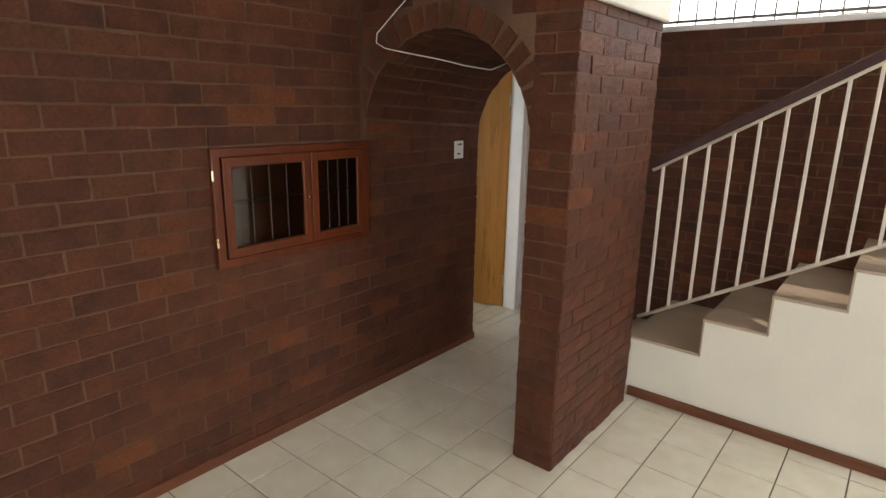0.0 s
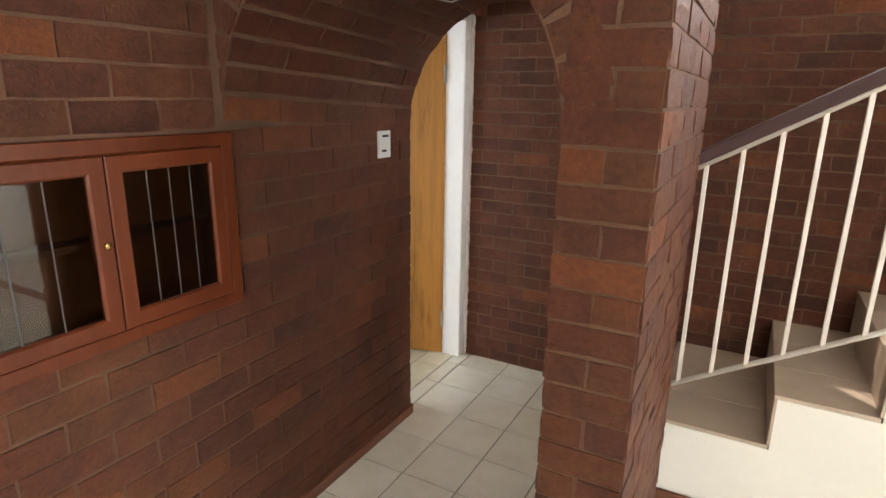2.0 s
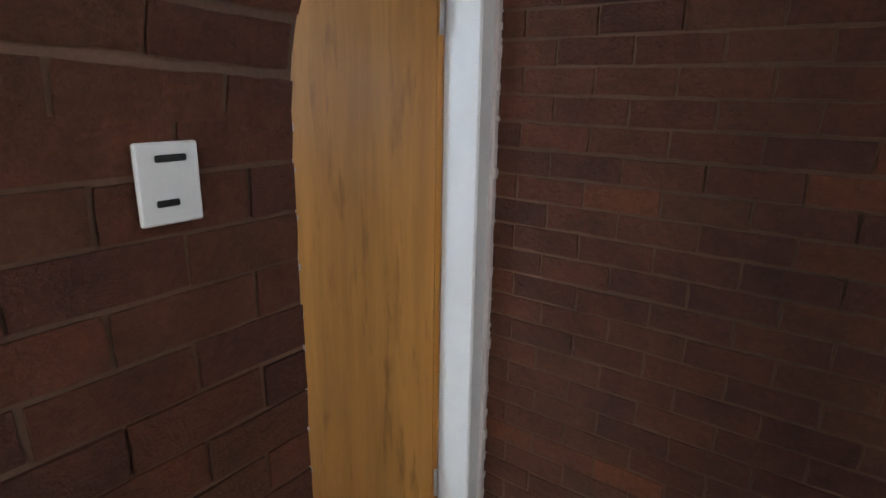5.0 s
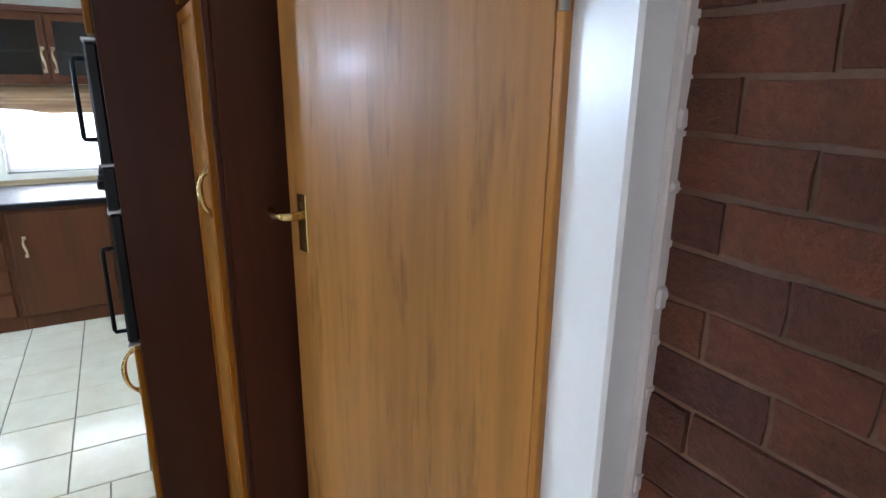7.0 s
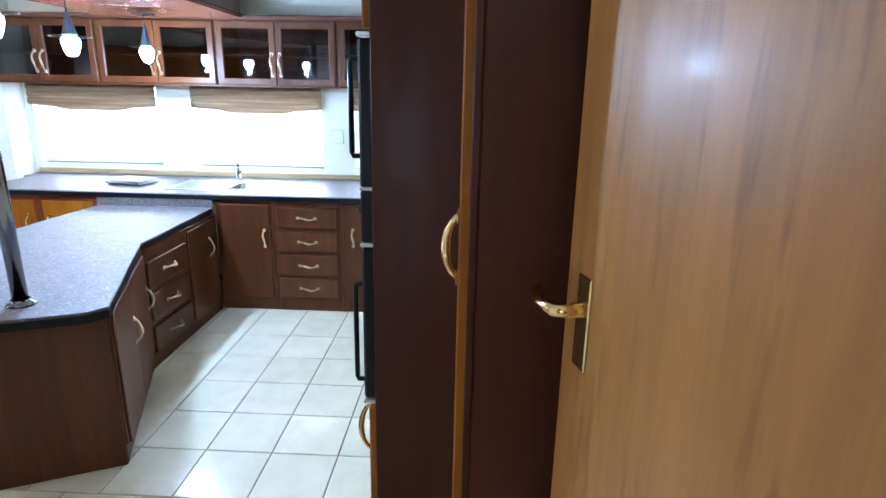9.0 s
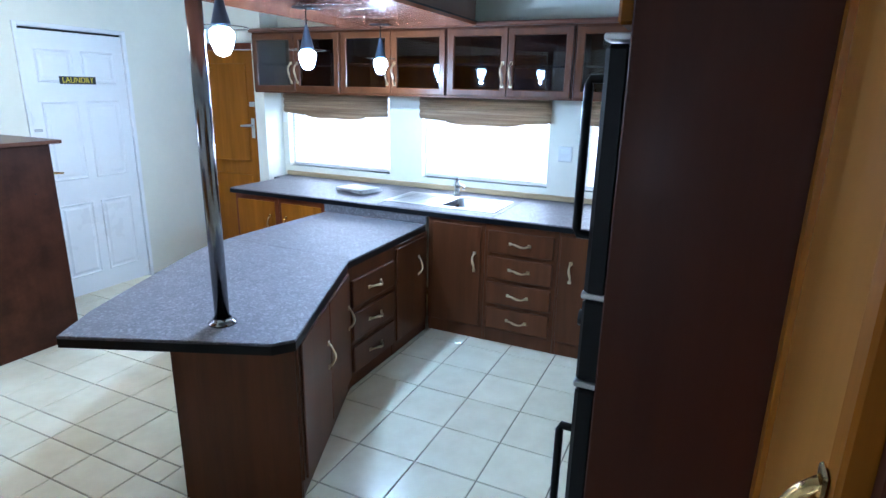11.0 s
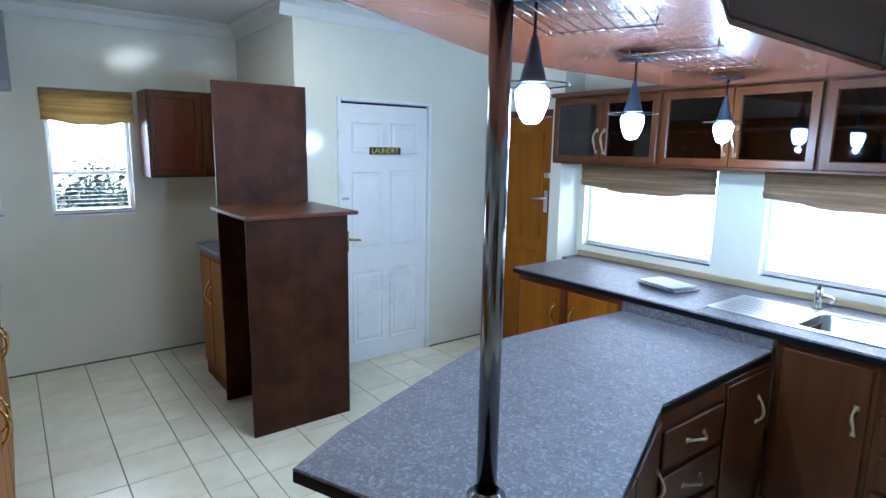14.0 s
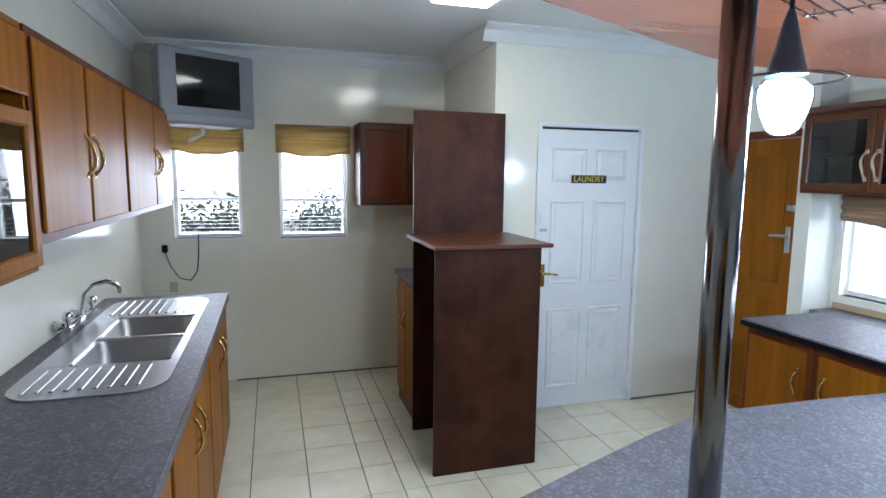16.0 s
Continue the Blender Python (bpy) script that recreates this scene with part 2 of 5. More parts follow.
GROUT = plain("grey_grout", (0.20, 0.17, 0.13), 0.85, vary=0.3, grain=150, relief=0.3)
SKIRT = wood("skirting_timber", (0.20, 0.07, 0.035), (0.11, 0.035, 0.018), 0.4, "y")
DARKWOOD = wood("dark_stained_veneer", (0.115, 0.038, 0.0125), (0.070, 0.022, 0.0075), 0.38, "z", 0.06, 0.6, 0.22)
MOTTLED = wood("mottled_dark_veneer", (0.078, 0.026, 0.012), (0.040, 0.013, 0.0065), 0.45, "z", 0.0, 0.25, 0.15, blotch=0.45)
DARKWOODX = wood("dark_stained_rail", (0.112, 0.038, 0.0165), (0.068, 0.022, 0.010), 0.38, "x", 0.1, 0.6)
FRAMEWOOD = wood("red_brown_timber", (0.150, 0.034, 0.010), (0.088, 0.019, 0.007), 0.42, "z", 0.04, 0.5, 0.2)
TALLWOOD = wood("dark_mahogany_panel", (0.075, 0.0195, 0.0075), (0.046, 0.0115, 0.005), 0.42, "z", 0.03, 0.4, 0.15)
HONEY = wood("honey_varnished_wood", (0.33, 0.117, 0.007), (0.21, 0.068, 0.004), 0.42, "z", 0.0, 0.7, 0.11)
HONEYCALM = wood("honey_panel_wood", (0.43, 0.18, 0.030), (0.36, 0.14, 0.022), 0.28, "z", 0.12, 0.3)
DOORWOOD = wood("varnished_door_veneer", (0.46, 0.208, 0.047), (0.36, 0.145, 0.028), 0.40, "z", 0.04, 0.6, flame=0.35)
BULK = wood("glossy_ceiling_veneer", (0.30, 0.105, 0.055), (0.21, 0.070, 0.038), 0.26, "x", 0.2, 0.3)
LAMINATE = laminate_mat()
CHROME = plain("chrome", (0.75, 0.76, 0.78), 0.10, 1.0, 0.08, 30, 0.0)
STEEL = plain("brushed_steel", (0.50, 0.50, 0.50), 0.34, 1.0, 0.1, 140, 0.06)
BRASS = plain("polished_brass", (0.78, 0.56, 0.24), 0.2, 1.0, 0.15, 60, 0.03)
PALEBRASS = plain("worn_pale_brass", (0.74, 0.62, 0.42), 0.28, 1.0, 0.15, 60, 0.03)
POLE = plain("dull_chrome", (0.26, 0.25, 0.25), 0.16, 1.0, 0.15, 25, 0.02)
BLACK = plain("black_enamel", (0.010, 0.010, 0.012), 0.30, 0.0, 0.3, 60, 0.02, spec=0.15)
# Near-black that puts the shade of gaps, recesses and insides into the colour.
BLACKMATT = plain("recess_shade_black", (0.02, 0.014, 0.012), 0.8, 0.0, 0.3, 60, 0.05)
PLASTIC = plain("white_plastic", (0.75, 0.74, 0.71), 0.35, 0.0, 0.05, 80, 0.03)
TVGREY = plain("silver_plastic", (0.24, 0.245, 0.26), 0.38, 0.1, 0.06, 120, 0.04)
SCREEN = plain("dark_screen", (0.012, 0.014, 0.016), 0.08, 0.0, 0.1, 40, 0.0)
LEAD = plain("dull_lead", (0.06, 0.05, 0.048), 0.6, 0.0)
YELLOW = plain("sign_yellow", (0.75, 0.60, 0.03), 0.45)
INK = plain("sign_black", (0.012, 0.012, 0.012), 0.45)
PAPER = plain("newspaper", (0.66, 0.66, 0.66), 0.8, vary=0.55, grain=110)
# Blue in this metal paints in the glow from the bulb below.
BLUELIT = plain("blue_lit_cone", (0.10, 0.15, 0.22), 0.4, 0.7)
GLASS = glass_mat("clear_glass")
SMOKED = glass_mat("cabinet_glass", (0.52, 0.50, 0.52))
DISPLAY = glass_mat("display_cabinet_glass", (0.64, 0.62, 0.60))
BULB = glow_mat("lit_bulb", (0.50, 0.76, 1.0), 90)
TUBE = glow_mat("lit_diffuser", (1.0, 0.94, 0.76), 23)
FABRIC = fabric_mat("brown_striped_fabric", (0.44, 0.34, 0.23), (0.27, 0.19, 0.12))
GOLD = fabric_mat("gold_striped_fabric", (0.46, 0.36, 0.17), (0.32, 0.23, 0.10))
SLAT = slat_mat()
LEAF = leaf_mat()
GROUND = plain("garden_soil", (0.22, 0.17, 0.12), 0.9, vary=0.35, grain=20, relief=0.5)
YARDWALL = plain("garden_wall", (0.60, 0.58, 0.54), 0.8, vary=0.15, grain=20, relief=0.3)


# ---- mesh helpers ----
def mesh_of(name, bm, mat):
    me = bpy.data.meshes.new(name)
    bm.to_mesh(me)
    bm.free()
    me.materials.append(mat)
    return me


def part(name, bm, mat, parent, label=""):
    ob = new(name, mesh_of(name, bm, mat))
    ob.parent = parent
    return tagged(ob, label)


def thing(name, m, label, category, group="", kind=""):
    ob = new(name)
    ob.empty_display_size = 0.1
    ob.matrix_world = m if isinstance(m, Matrix) else pose(*m)
    return tagged(ob, label, category, group, kind)


def solid(name, bm, mat, label, category, kind="structure"):
    return tagged(new(name, mesh_of(name, bm, mat)), label, category, kind=kind)


def box(x0, y0, z0, x1, y1, z1, bev=0.0, bm=None, seg=1):
    fresh = bmesh.new()
    bmesh.ops.create_cube(fresh, size=1)
    for v in fresh.verts:
        v.co = Vector(((x0 + x1) / 2 + v.co.x * (x1 - x0), (y0 + y1) / 2 + v.co.y * (y1 - y0), (z0 + z1) / 2 + v.co.z * (z1 - z0)))
    if bev:
        bmesh.ops.bevel(fresh, geom=fresh.edges[:], offset=bev, segments=seg, profile=0.5, affect="EDGES")
    return join(bm, fresh)


def join(bm, other):
    if bm is None:
        return other
    me = bpy.data.meshes.new("tmp")
    other.to_mesh(me)
    other.free()
    bm.from_mesh(me)
    bpy.data.meshes.remove(me)
    return bm


def tube(pts, r, n=8, bm=None, caps=True):
    """A round bar along points; r is one radius or one for each point."""
    bm = bm or bmesh.new()
    pts = [Vector(p) for p in pts]
    rs = r if isinstance(r, (list, tuple)) else [r] * len(pts)
    rings, side = [], None
    for i, p in enumerate(pts):
        d = (pts[min(i + 1, len(pts) - 1)] - pts[max(i - 1, 0)]).normalized()
        if side is None:
            side = d.orthogonal().normalized()
        side = (side - d * side.dot(d)).normalized()
        up = d.cross(side)
        rings.append([bm.verts.new(p + rs[i] * (math.cos(a) * side + math.sin(a) * up)) for a in (2 * math.pi * k / n for k in range(n))])
    for a, b in zip(rings, rings[1:]):
        for k in range(n):
            f = bm.faces.new((a[k], a[(k + 1) % n], b[(k + 1) % n], b[k]))
            f.smooth = True
    if caps:
        bm.faces.new(rings[0][::-1])
        bm.faces.new(rings[-1])
    return bm


def lathe(profile, n=24, bm=None, at=(0, 0, 0)):
    """A turned shape from (radius, height) pairs."""
    bm = bm or bmesh.new()
    rings = [[bm.verts.new((at[0] + r * math.cos(2 * math.pi * k / n), at[1] + r * math.sin(2 * math.pi * k / n), at[2] + z)) for k in range(n)] for r, z in profile]
    for a, b in zip(rings, rings[1:]):
        for k in range(n):
            f = bm.faces.new((a[k], a[(k + 1) % n], b[(k + 1) % n], b[k]))
            f.smooth = True
    return bm


def prism(outline, z0, z1, bm=None):
    """An upright slab over a plan outline that runs anticlockwise."""
    bm = bm or bmesh.new()
    lo, hi = [bm.verts.new((x, y, z0)) for x, y in outline], [bm.verts.new((x, y, z1)) for x, y in outline]
    bm.faces.new(lo[::-1])
    bm.faces.new(hi)
    n = len(lo)
    for i in range(n):
        bm.faces.new((lo[i], lo[(i + 1) % n], hi[(i + 1) % n], hi[i]))
    return bm


def pull(w, x, z, upright=True, size=0.145, out=0.036, y=0.0):
    """A bow handle before the plane y."""
    pts = []
    for i in range(9):
        u = i / 8
        s, o = (u - 0.5) * size, out * math.sin(math.pi * u) ** 0.6
        wob = 0.006 * math.sin(2 * math.pi * u)
        pts.append((x + wob, y - o, z + s) if upright else (x + s, y - o, z + wob))
    bm = tube(pts, [0.008, 0.0055, 0.006, 0.0075, 0.008, 0.0075, 0.006, 0.0055, 0.008], 8)
    for p in (pts[0], pts[-1]):
        box(p[0] - 0.011, y - 0.004, p[2] - 0.011, p[0] + 0.011, y, p[2] + 0.011, 0.002, bm)
    return bm


def ring_frame(x0, z0, x1, z1, y, t, s):
    """A rectangular frame in one piece, with eased edges."""
    bm, e = bmesh.new(), 0.003
    loops = [(0, y + t), (0, y + e), (e, y), (s - e * 2, y), (s, y + e * 2), (s, y + t)]
    rings = [[bm.verts.new(p) for p in ((x0 + i, d, z0 + i), (x1 - i, d, z0 + i), (x1 - i, d, z1 - i), (x0 + i, d, z1 - i))] for i, d in loops]
    for a, b in zip(rings, rings[1:] + rings[:1]):
        for k in range(4):
            bm.faces.new((a[k], a[(k + 1) % 4], b[(k + 1) % 4], b[k]))
    bmesh.ops.recalc_face_normals(bm, faces=bm.faces[:])
    return bm


def shaker(x0, z0, x1, z1, y, t=0.02, stile=0.055, parent=None, frame_mat=None, panel_mat=None, name="door", handle=None, hmat=None, glass=False, label="", hsize=0.145, hout=0.036, pane_mat=None):
    """A framed cabinet door whose back lies at y + t; returns the door."""
    door = part(name, ring_frame(x0, z0, x1, z1, y, t, stile), frame_mat, parent, label)
    if glass:
        part("pane", box(x0 + stile - 0.004, y + 0.010, z0 + stile - 0.004, x1 - stile + 0.004, y + 0.014, z1 - stile + 0.004), pane_mat or SMOKED, door, "clear glass pane")
    else:
        part("panel", box(x0 + stile - 0.004, y + 0.006, z0 + stile - 0.004, x1 - stile + 0.004, y + t - 0.003, z1 - stile + 0.004, 0.002), panel_mat or frame_mat, door)
    if handle:
        part("handle", pull(0, handle[0], handle[1], handle[2], hsize, hout, y), hmat or BRASS, door, "brass bow handle")
    return door


# ---- large structure ----
LW, AF, AB, FW = -2.294, 1.562, 2.62, 3.429   # brick wall, arch front and back, hall end wall
KW, WX, SY, LY = -2.42, -7.053, -2.66, -1.488  # kitchen side, window wall, south wall, laundry wall
H1, H2 = 2.62, 2.62

floor = solid("floor", box(-7.4, -3.2, -0.12, 3.0, 4.0, -0.006), GROUT, "cream ceramic tiled floor with dark joints", "floor")
ceiling_k = solid("ceiling_1", box(-7.4, -3.0, H2, KW + 0.05, 3.7, H2 + 0.12), CEIL, "white painted kitchen ceiling", "ceiling")
ceiling_l = solid("ceiling_2", box(KW + 0.05, -3.6, 2.75, 3.0, FW, 2.87), CEIL, "white painted living room ceiling", "ceiling")

# wall between living room and kitchen, with a niche for the display cabinet
NY0, NY1, NZ0, NZ1 = 0.665, 1.535, 1.0, 1.49
bm = box(KW, -3.6, 0, LW, NY0, 2.75)
box(KW, NY1, 0, LW, AB, 2.75, 0, bm)
box(KW, NY0, 0, LW, NY1, NZ0, 0, bm)
box(KW, NY0, NZ1, LW, NY1, 2.75, 0, bm)
box(KW, AB, 2.09, LW, FW, 2.75, 0, bm)
wall_brick = solid("wall_brick", bm, MORTAR, "brown face-brick wall with raked joints", "brick wall")
bm = box(KW - 0.012, -2.66, 0, KW, AB, H2)
box(KW - 0.012, AB, 2.09, KW, 3.42, H2, 0, bm)
wall_k = solid("wall_kitchen_east", bm, KWALL, "glossy cream kitchen wall", "wall")
wall_k2 = solid("wall_sink", box(-2.70, -2.66, 0, KW - 0.014, 1.3, H2), KWALL, "glossy cream wall behind the double sink", "wall")

# stair wall, end wall and stair window
wall_end = solid("wall_hall_end", box(-2.38, FW, 0, 3.0, FW + 0.22, 2.2), MORTAR, "brown face-brick wall beside the stairs", "brick wall")
box_top = box(-2.6, FW, 2.2, -1.5, FW + 0.22, 3.4)
wall_over = solid("wall_over_door", box_top, MORTAR, "brown brick wall over the hall", "brick wall")

# arch: face wall, vault and pillar
AX, AR, AZ, AZB = (LW - 1.242) / 2, (-1.242 - LW) / 2, 1.54, 1.487   # springing at the front and at the back
bm = bmesh.new()
N = 28
arc = [(AX + AR * math.cos(math.pi * k / N), AZ + AR * math.sin(math.pi * k / N)) for k in range(N + 1)]
for y, dz, flip in ((AF, 0.0, False), (AB, AZB - AZ, True)):
    lo = [bm.verts.new((x, y, z + dz)) for x, z in arc]
    hi = [bm.verts.new((x, y, 2.75)) for x, z in arc]
    for k in range(N):
        f = (lo[k], hi[k], hi[k + 1], lo[k + 1])
        bm.faces.new(f[::-1] if flip else f)
a = [bm.verts.new((x, AF, z)) for x, z in arc]
b = [bm.verts.new((x, AB, z + AZB - AZ)) for x, z in arc]
for k in range(N):
    bm.faces.new((a[k], a[k + 1], b[k + 1], b[k]))
arch = solid("arch", bm, MORTAR, "brown face-brick barrel arch over the passage", "arch")
pillar = solid("pillar", box(-1.242, AF, 0, -1.040, 2.46, 2.75), MORTAR, "brown face-brick pillar carrying the arch", "pillar")
beam = solid("beam", box(-1.032, AF - 0.1, 2.13, -1.0, 2.46, 2.74, 0.01, None, 3), PLASTER, "white plastered beam on top of the pillar", "beam")

def wall_with_holes(name, axis, at, thick, u0, u1, top, holes, mat, label):
    """A wall along y (axis x) or along x (axis y) with rectangular openings (u0, u1, z0, z1) in order."""
    bm, u = None, u0
    def put(a, b, z0, z1):
        nonlocal bm
        if b - a > 1e-4 and z1 - z0 > 1e-4:
            lo, hi = min(at, at + thick), max(at, at + thick)
            bm = box(lo, a, z0, hi, b, z1, 0, bm) if axis == "x" else box(a, lo, z0, b, hi, z1, 0, bm)
    for a, b, z0, z1 in holes:
        put(u, a, 0, top)
        put(a, b, 0, z0)
        put(a, b, z1, top)
        u = b
    put(u, u1, 0, top)
    return solid(name, bm, mat, label, "wall")


# living room closing walls with glazed openings in the east
bm = box(2.85, -3.6, 0, 3.0, -2.75, 2.75)
box(2.85, -2.75, 0, 3.0, -2.2, 2.75, 0, bm)
box(2.85, -2.2, 0, 3.0, -1.0, 0.9, 0, bm)
box(2.85, -2.2, 1.9, 3.0, 2.65, 2.75, 0, bm)
box(2.85, -1.0, 0, 3.0, 1.4, 1.9, 0, bm)
box(2.85, 2.65, 0, 3.0, FW, 2.75, 0, bm)
solid("wall_east", bm, PLASTER, "white plastered living room wall", "wall")
wall_with_holes("wall_living_south", "y", -3.6, -0.15, KW, 3.0, 2.75, [(-0.5, 1.6, 0.85, 2.15)], PLASTER, "white plastered living room wall")

# kitchen shell
WIN = [(-0.6, 0.445, 0.945, 1.6), (0.75, 1.79, 0.945, 1.6), (2.05, 3.05, 0.945, 1.6)]
wall_with_holes("wall_west", "x", WX, -0.22, -0.66, 3.65, H2, WIN, KWALL, "glossy pale kitchen wall with three windows")
DX = -6.83
wall_with_holes("wall_west_door", "x", DX, -0.44, -1.7, -0.66, H2, [(-1.475, -0.765, 0, 1.985)], KWALL, "glossy pale wall round the back door")
SWIN = [(-4.235, -3.705, 1.155, 2.02), (-3.42, -2.93, 1.165, 2.02)]
wall_with_holes("wall_south", "y", SY, -0.2, -5.2, KW, H2, SWIN, KWALL, "glossy cream kitchen wall with two windows")
wall_with_holes("wall_laundry", "y", LY, -0.11, -7.3, -5.06, H2, [(-6.2, -5.37, 0, 2.03)], KWALL, "glossy pale wall round the laundry door")
solid("wall_laundry_side", box(-5.17, SY, 0, -5.06, LY - 0.11, H2), KWALL, "glossy cream side wall", "wall")
solid("wall_north", box(-7.3, 3.42, 0, -2.5, 3.56, H2), KWALL, "glossy cream kitchen wall behind the tall units", "wall")
solid("wall_outer_south", box(-7.4, -3.15, 0, -5.2, -3.0, H2), KWALL, "plain laundry wall", "wall")

# cornice round the kitchen
def cornice(x0, y0, x1, y1, nx, ny):
    bm = bmesh.new()
    prof = [(0, -0.10), (0.012, -0.10), (0.02, -0.085), (0.045, -0.035), (0.085, -0.015), (0.10, -0.012), (0.10, 0)]
    rows = [[bm.verts.new((x + nx * d, y + ny * d, H2 + h - 0.001)) for d, h in prof] for x, y in ((x0, y0), (x1, y1))]
    for i in range(len(prof) - 1):
        bm.faces.new((rows[0][i], rows[0][i + 1], rows[1][i + 1], rows[1][i]))
    return solid("cornice", bm, CEIL, "white coved plaster cornice", "cornice")


cornice(-5.06, SY, -2.70, SY, 0, 1)
cornice(-6.83, LY, -4.96, LY, 0, 1)
cornice(-5.06, LY, -5.06, SY, 1, 0)
cornice(-2.70, SY, -2.70, 1.3, -1, 0)
cornice(WX, -0.66, WX, 3.4, 1, 0)

# skirtings
solid("baseboard_1", box(LW, -3.5, 0, LW + 0.016, AB + 0.012, 0.055, 0.003), SKIRT, "dark red-brown timber skirting", "skirting")
solid("baseboard_2", box(-1.06, 2.553, 0, 2.8, 2.571, 0.06, 0.003), wood("skirting_timber_long", (0.20, 0.07, 0.035), (0.11, 0.035, 0.018), 0.4, "x"), "red-brown timber skirting below the stairs", "skirting")

solid("trim_south", box(-5.06, SY, 0.0, -3.34, SY + 0.006, 0.012), GROUT, "dark grout line along the foot of the wall", "trim")
solid("trim_laundry", box(-5.37, LY, 0.0, -5.06, LY + 0.006, 0.012), GROUT, "dark grout line along the foot of the wall", "trim")
solid("trim_laundry_far", box(-6.82, LY, 0.0, -6.2, LY + 0.006, 0.012), GROUT, "dark grout line along the foot of the wall", "trim")


# ---- hall door ----
d_frame = thing("door_frame", (-2.45, 3.0, 0), "white painted timber door frame in the hall", "door frame")
part("jamb", box(-0.075, 0.345, 0, 0.072, 0.43, 2.09, 0.006), WHITE, d_frame)
strip = box(0.0721, 0.405, 0, 0.088, 0.432, 2.09, 0.003)
for k in range(26):
    z = 0.03 + k * 0.08 + random.uniform(-0.015, 0.015)
    box(0.08, 0.41, z, 0.0885 + random.uniform(0.0, 0.005), 0.432, z + random.uniform(0.012, 0.04), 0.004, strip)
part("plaster_edge", strip, RAGGED, d_frame, "ragged pale plaster edge")
part("jamb", prism([(0.018, -0.3795), (0.150, -0.3795), (0.150, -0.374), (0.03, -0.347), (0.018, -0.349)], 0, 2.09), RAGGED, d_frame, "rough pale plastered reveal")
part("head", box(-0.075, -0.315, 2.03, 0.072, 0.345, 2.09, 0.006), WHITE, d_frame)
rag = bmesh.new()
for k in range(24):
    z = 0.04 + k * 0.085 + random.uniform(-0.01, 0.01)
    s = random.uniform(0.002, 0.008)
    box(0.135, -0.3795, z, 0.158, -0.378 + s, z + random.uniform(0.012, 0.02), 0.004, rag)
part("mortar_lump", rag, RAGGED, d_frame, "ragged mortar edge")

# the door stands open against the tall cupboard
ang = math.degrees(math.atan2(3.146 - 3.345, -3.225 + 2.50))
leaf = thing("door_1", pose(-2.50, 3.347, 0, 0, 0, ang), "varnished flush wooden door standing open", "door")
leaf_board = part("leaf", box(0.015, -0.02, 0.012, 0.755, 0.02, 2.02, 0.002), DOORWOOD, leaf)
part("lipping", box(0, -0.02, 0.012, 0.0147, 0.02, 2.02, 0.002), HONEYCALM, leaf, "orange-brown edge lipping")
plate = part("lock_plate", box(0.677, 0.02, 1.215, 0.715, 0.024, 1.355, 0.002), BRASS, leaf, "brass lock plate")
part("lever", tube([(0.697, 0.02, 1.305), (0.697, 0.05, 1.305), (0.703, 0.062, 1.305), (0.722, 0.066, 1.306), (0.745, 0.066, 1.298), (0.765, 0.064, 1.312), (0.775, 0.06, 1.30)], [0.012, 0.010, 0.011, 0.010, 0.009, 0.010, 0.007], 10), BRASS, plate, "scrolled brass lever")
for z in (0.25, 1.75):
    part("hinge", tube([(0.0, 0.024, z - 0.05), (0.0, 0.024, z + 0.05)], 0.008, 8), STEEL, leaf, "steel butt hinge")

# ---- stairs ----
stairs = thing("stairs", (0, 0, 0), "tiled stairs with white plastered side", "stairs", kind="structure")
risers = [(-1.335, 0.18), (-1.09, 0.375)] + [(-0.675 + 0.312 * k, 0.585 + 0.207 * k) for k in range(8)]
Y0, Y1 = 2.575, FW - 0.003
for i, (x, z) in enumerate(risers):
    y = 2.53 if x < -1.1 else Y0
    x1 = risers[i + 1][0] if i + 1 < len(risers) else 2.8
    part("step", box(x, y, 0, x1, Y1, z - 0.016), PLASTER, stairs, "white plastered step")
for i, (x, z) in enumerate(risers):
    y = 2.53 if x < -1.1 else Y0
    x1 = risers[i + 1][0] if i + 1 < len(risers) else x + 0.312
    n = 3
    for k in range(n):
        a, b = y + (Y1 - y) * k / n, y + (Y1 - y) * (k + 1) / n
        part("tread_tile", box(x - 0.012, a + 0.002, z - 0.016, x1 - 0.004, b - 0.002, z, 0.002), STAIRTILE, stairs)
    if i:
        z0 = risers[i - 1][1]
        part("riser_tile", box(x - 0.010, Y0 + 0.002, z0 + 0.002, x, Y1 - 0.002, z - 0.017, 0.001), STAIRTILE, stairs)
part("first_riser", box(-1.350, 2.53, 0.0, -1.336, Y1, 0.163, 0.002), PLASTER, stairs)

rail = thing("stair_railing", (-1.05, 2.668, 0), "cream painted steel railing with dark handrail", "railing")
slope = 0.575
def rz(x, base):
    return base + slope * x
part("bottom_bar", tube([(-0.03, 0, rz(-0.03, 0.49)), (2.3, 0, rz(2.3, 0.49))], 0.011, 8), CREAMRAIL, rail)
part("top_bar", tube([(-0.03, 0, rz(-0.03, 1.385)), (2.3, 0, rz(2.3, 1.385))], 0.011, 8), CREAMRAIL, rail)
hr = box(-0.03, -0.026, -0.002, 2.66, 0.026, 0.046, 0.008, None, 2)
bmesh.ops.rotate(hr, verts=hr.verts, cent=(-0.03, 0, 0), matrix=Matrix.Rotation(-math.atan(slope), 3, "Y"))
bmesh.ops.translate(hr, verts=hr.verts, vec=(0, 0, rz(-0.03, 1.394)))
part("handrail", hr, plain("dark_vinyl", (0.062, 0.030, 0.030), 0.6, spec=0.2), rail, "dark moulded handrail")
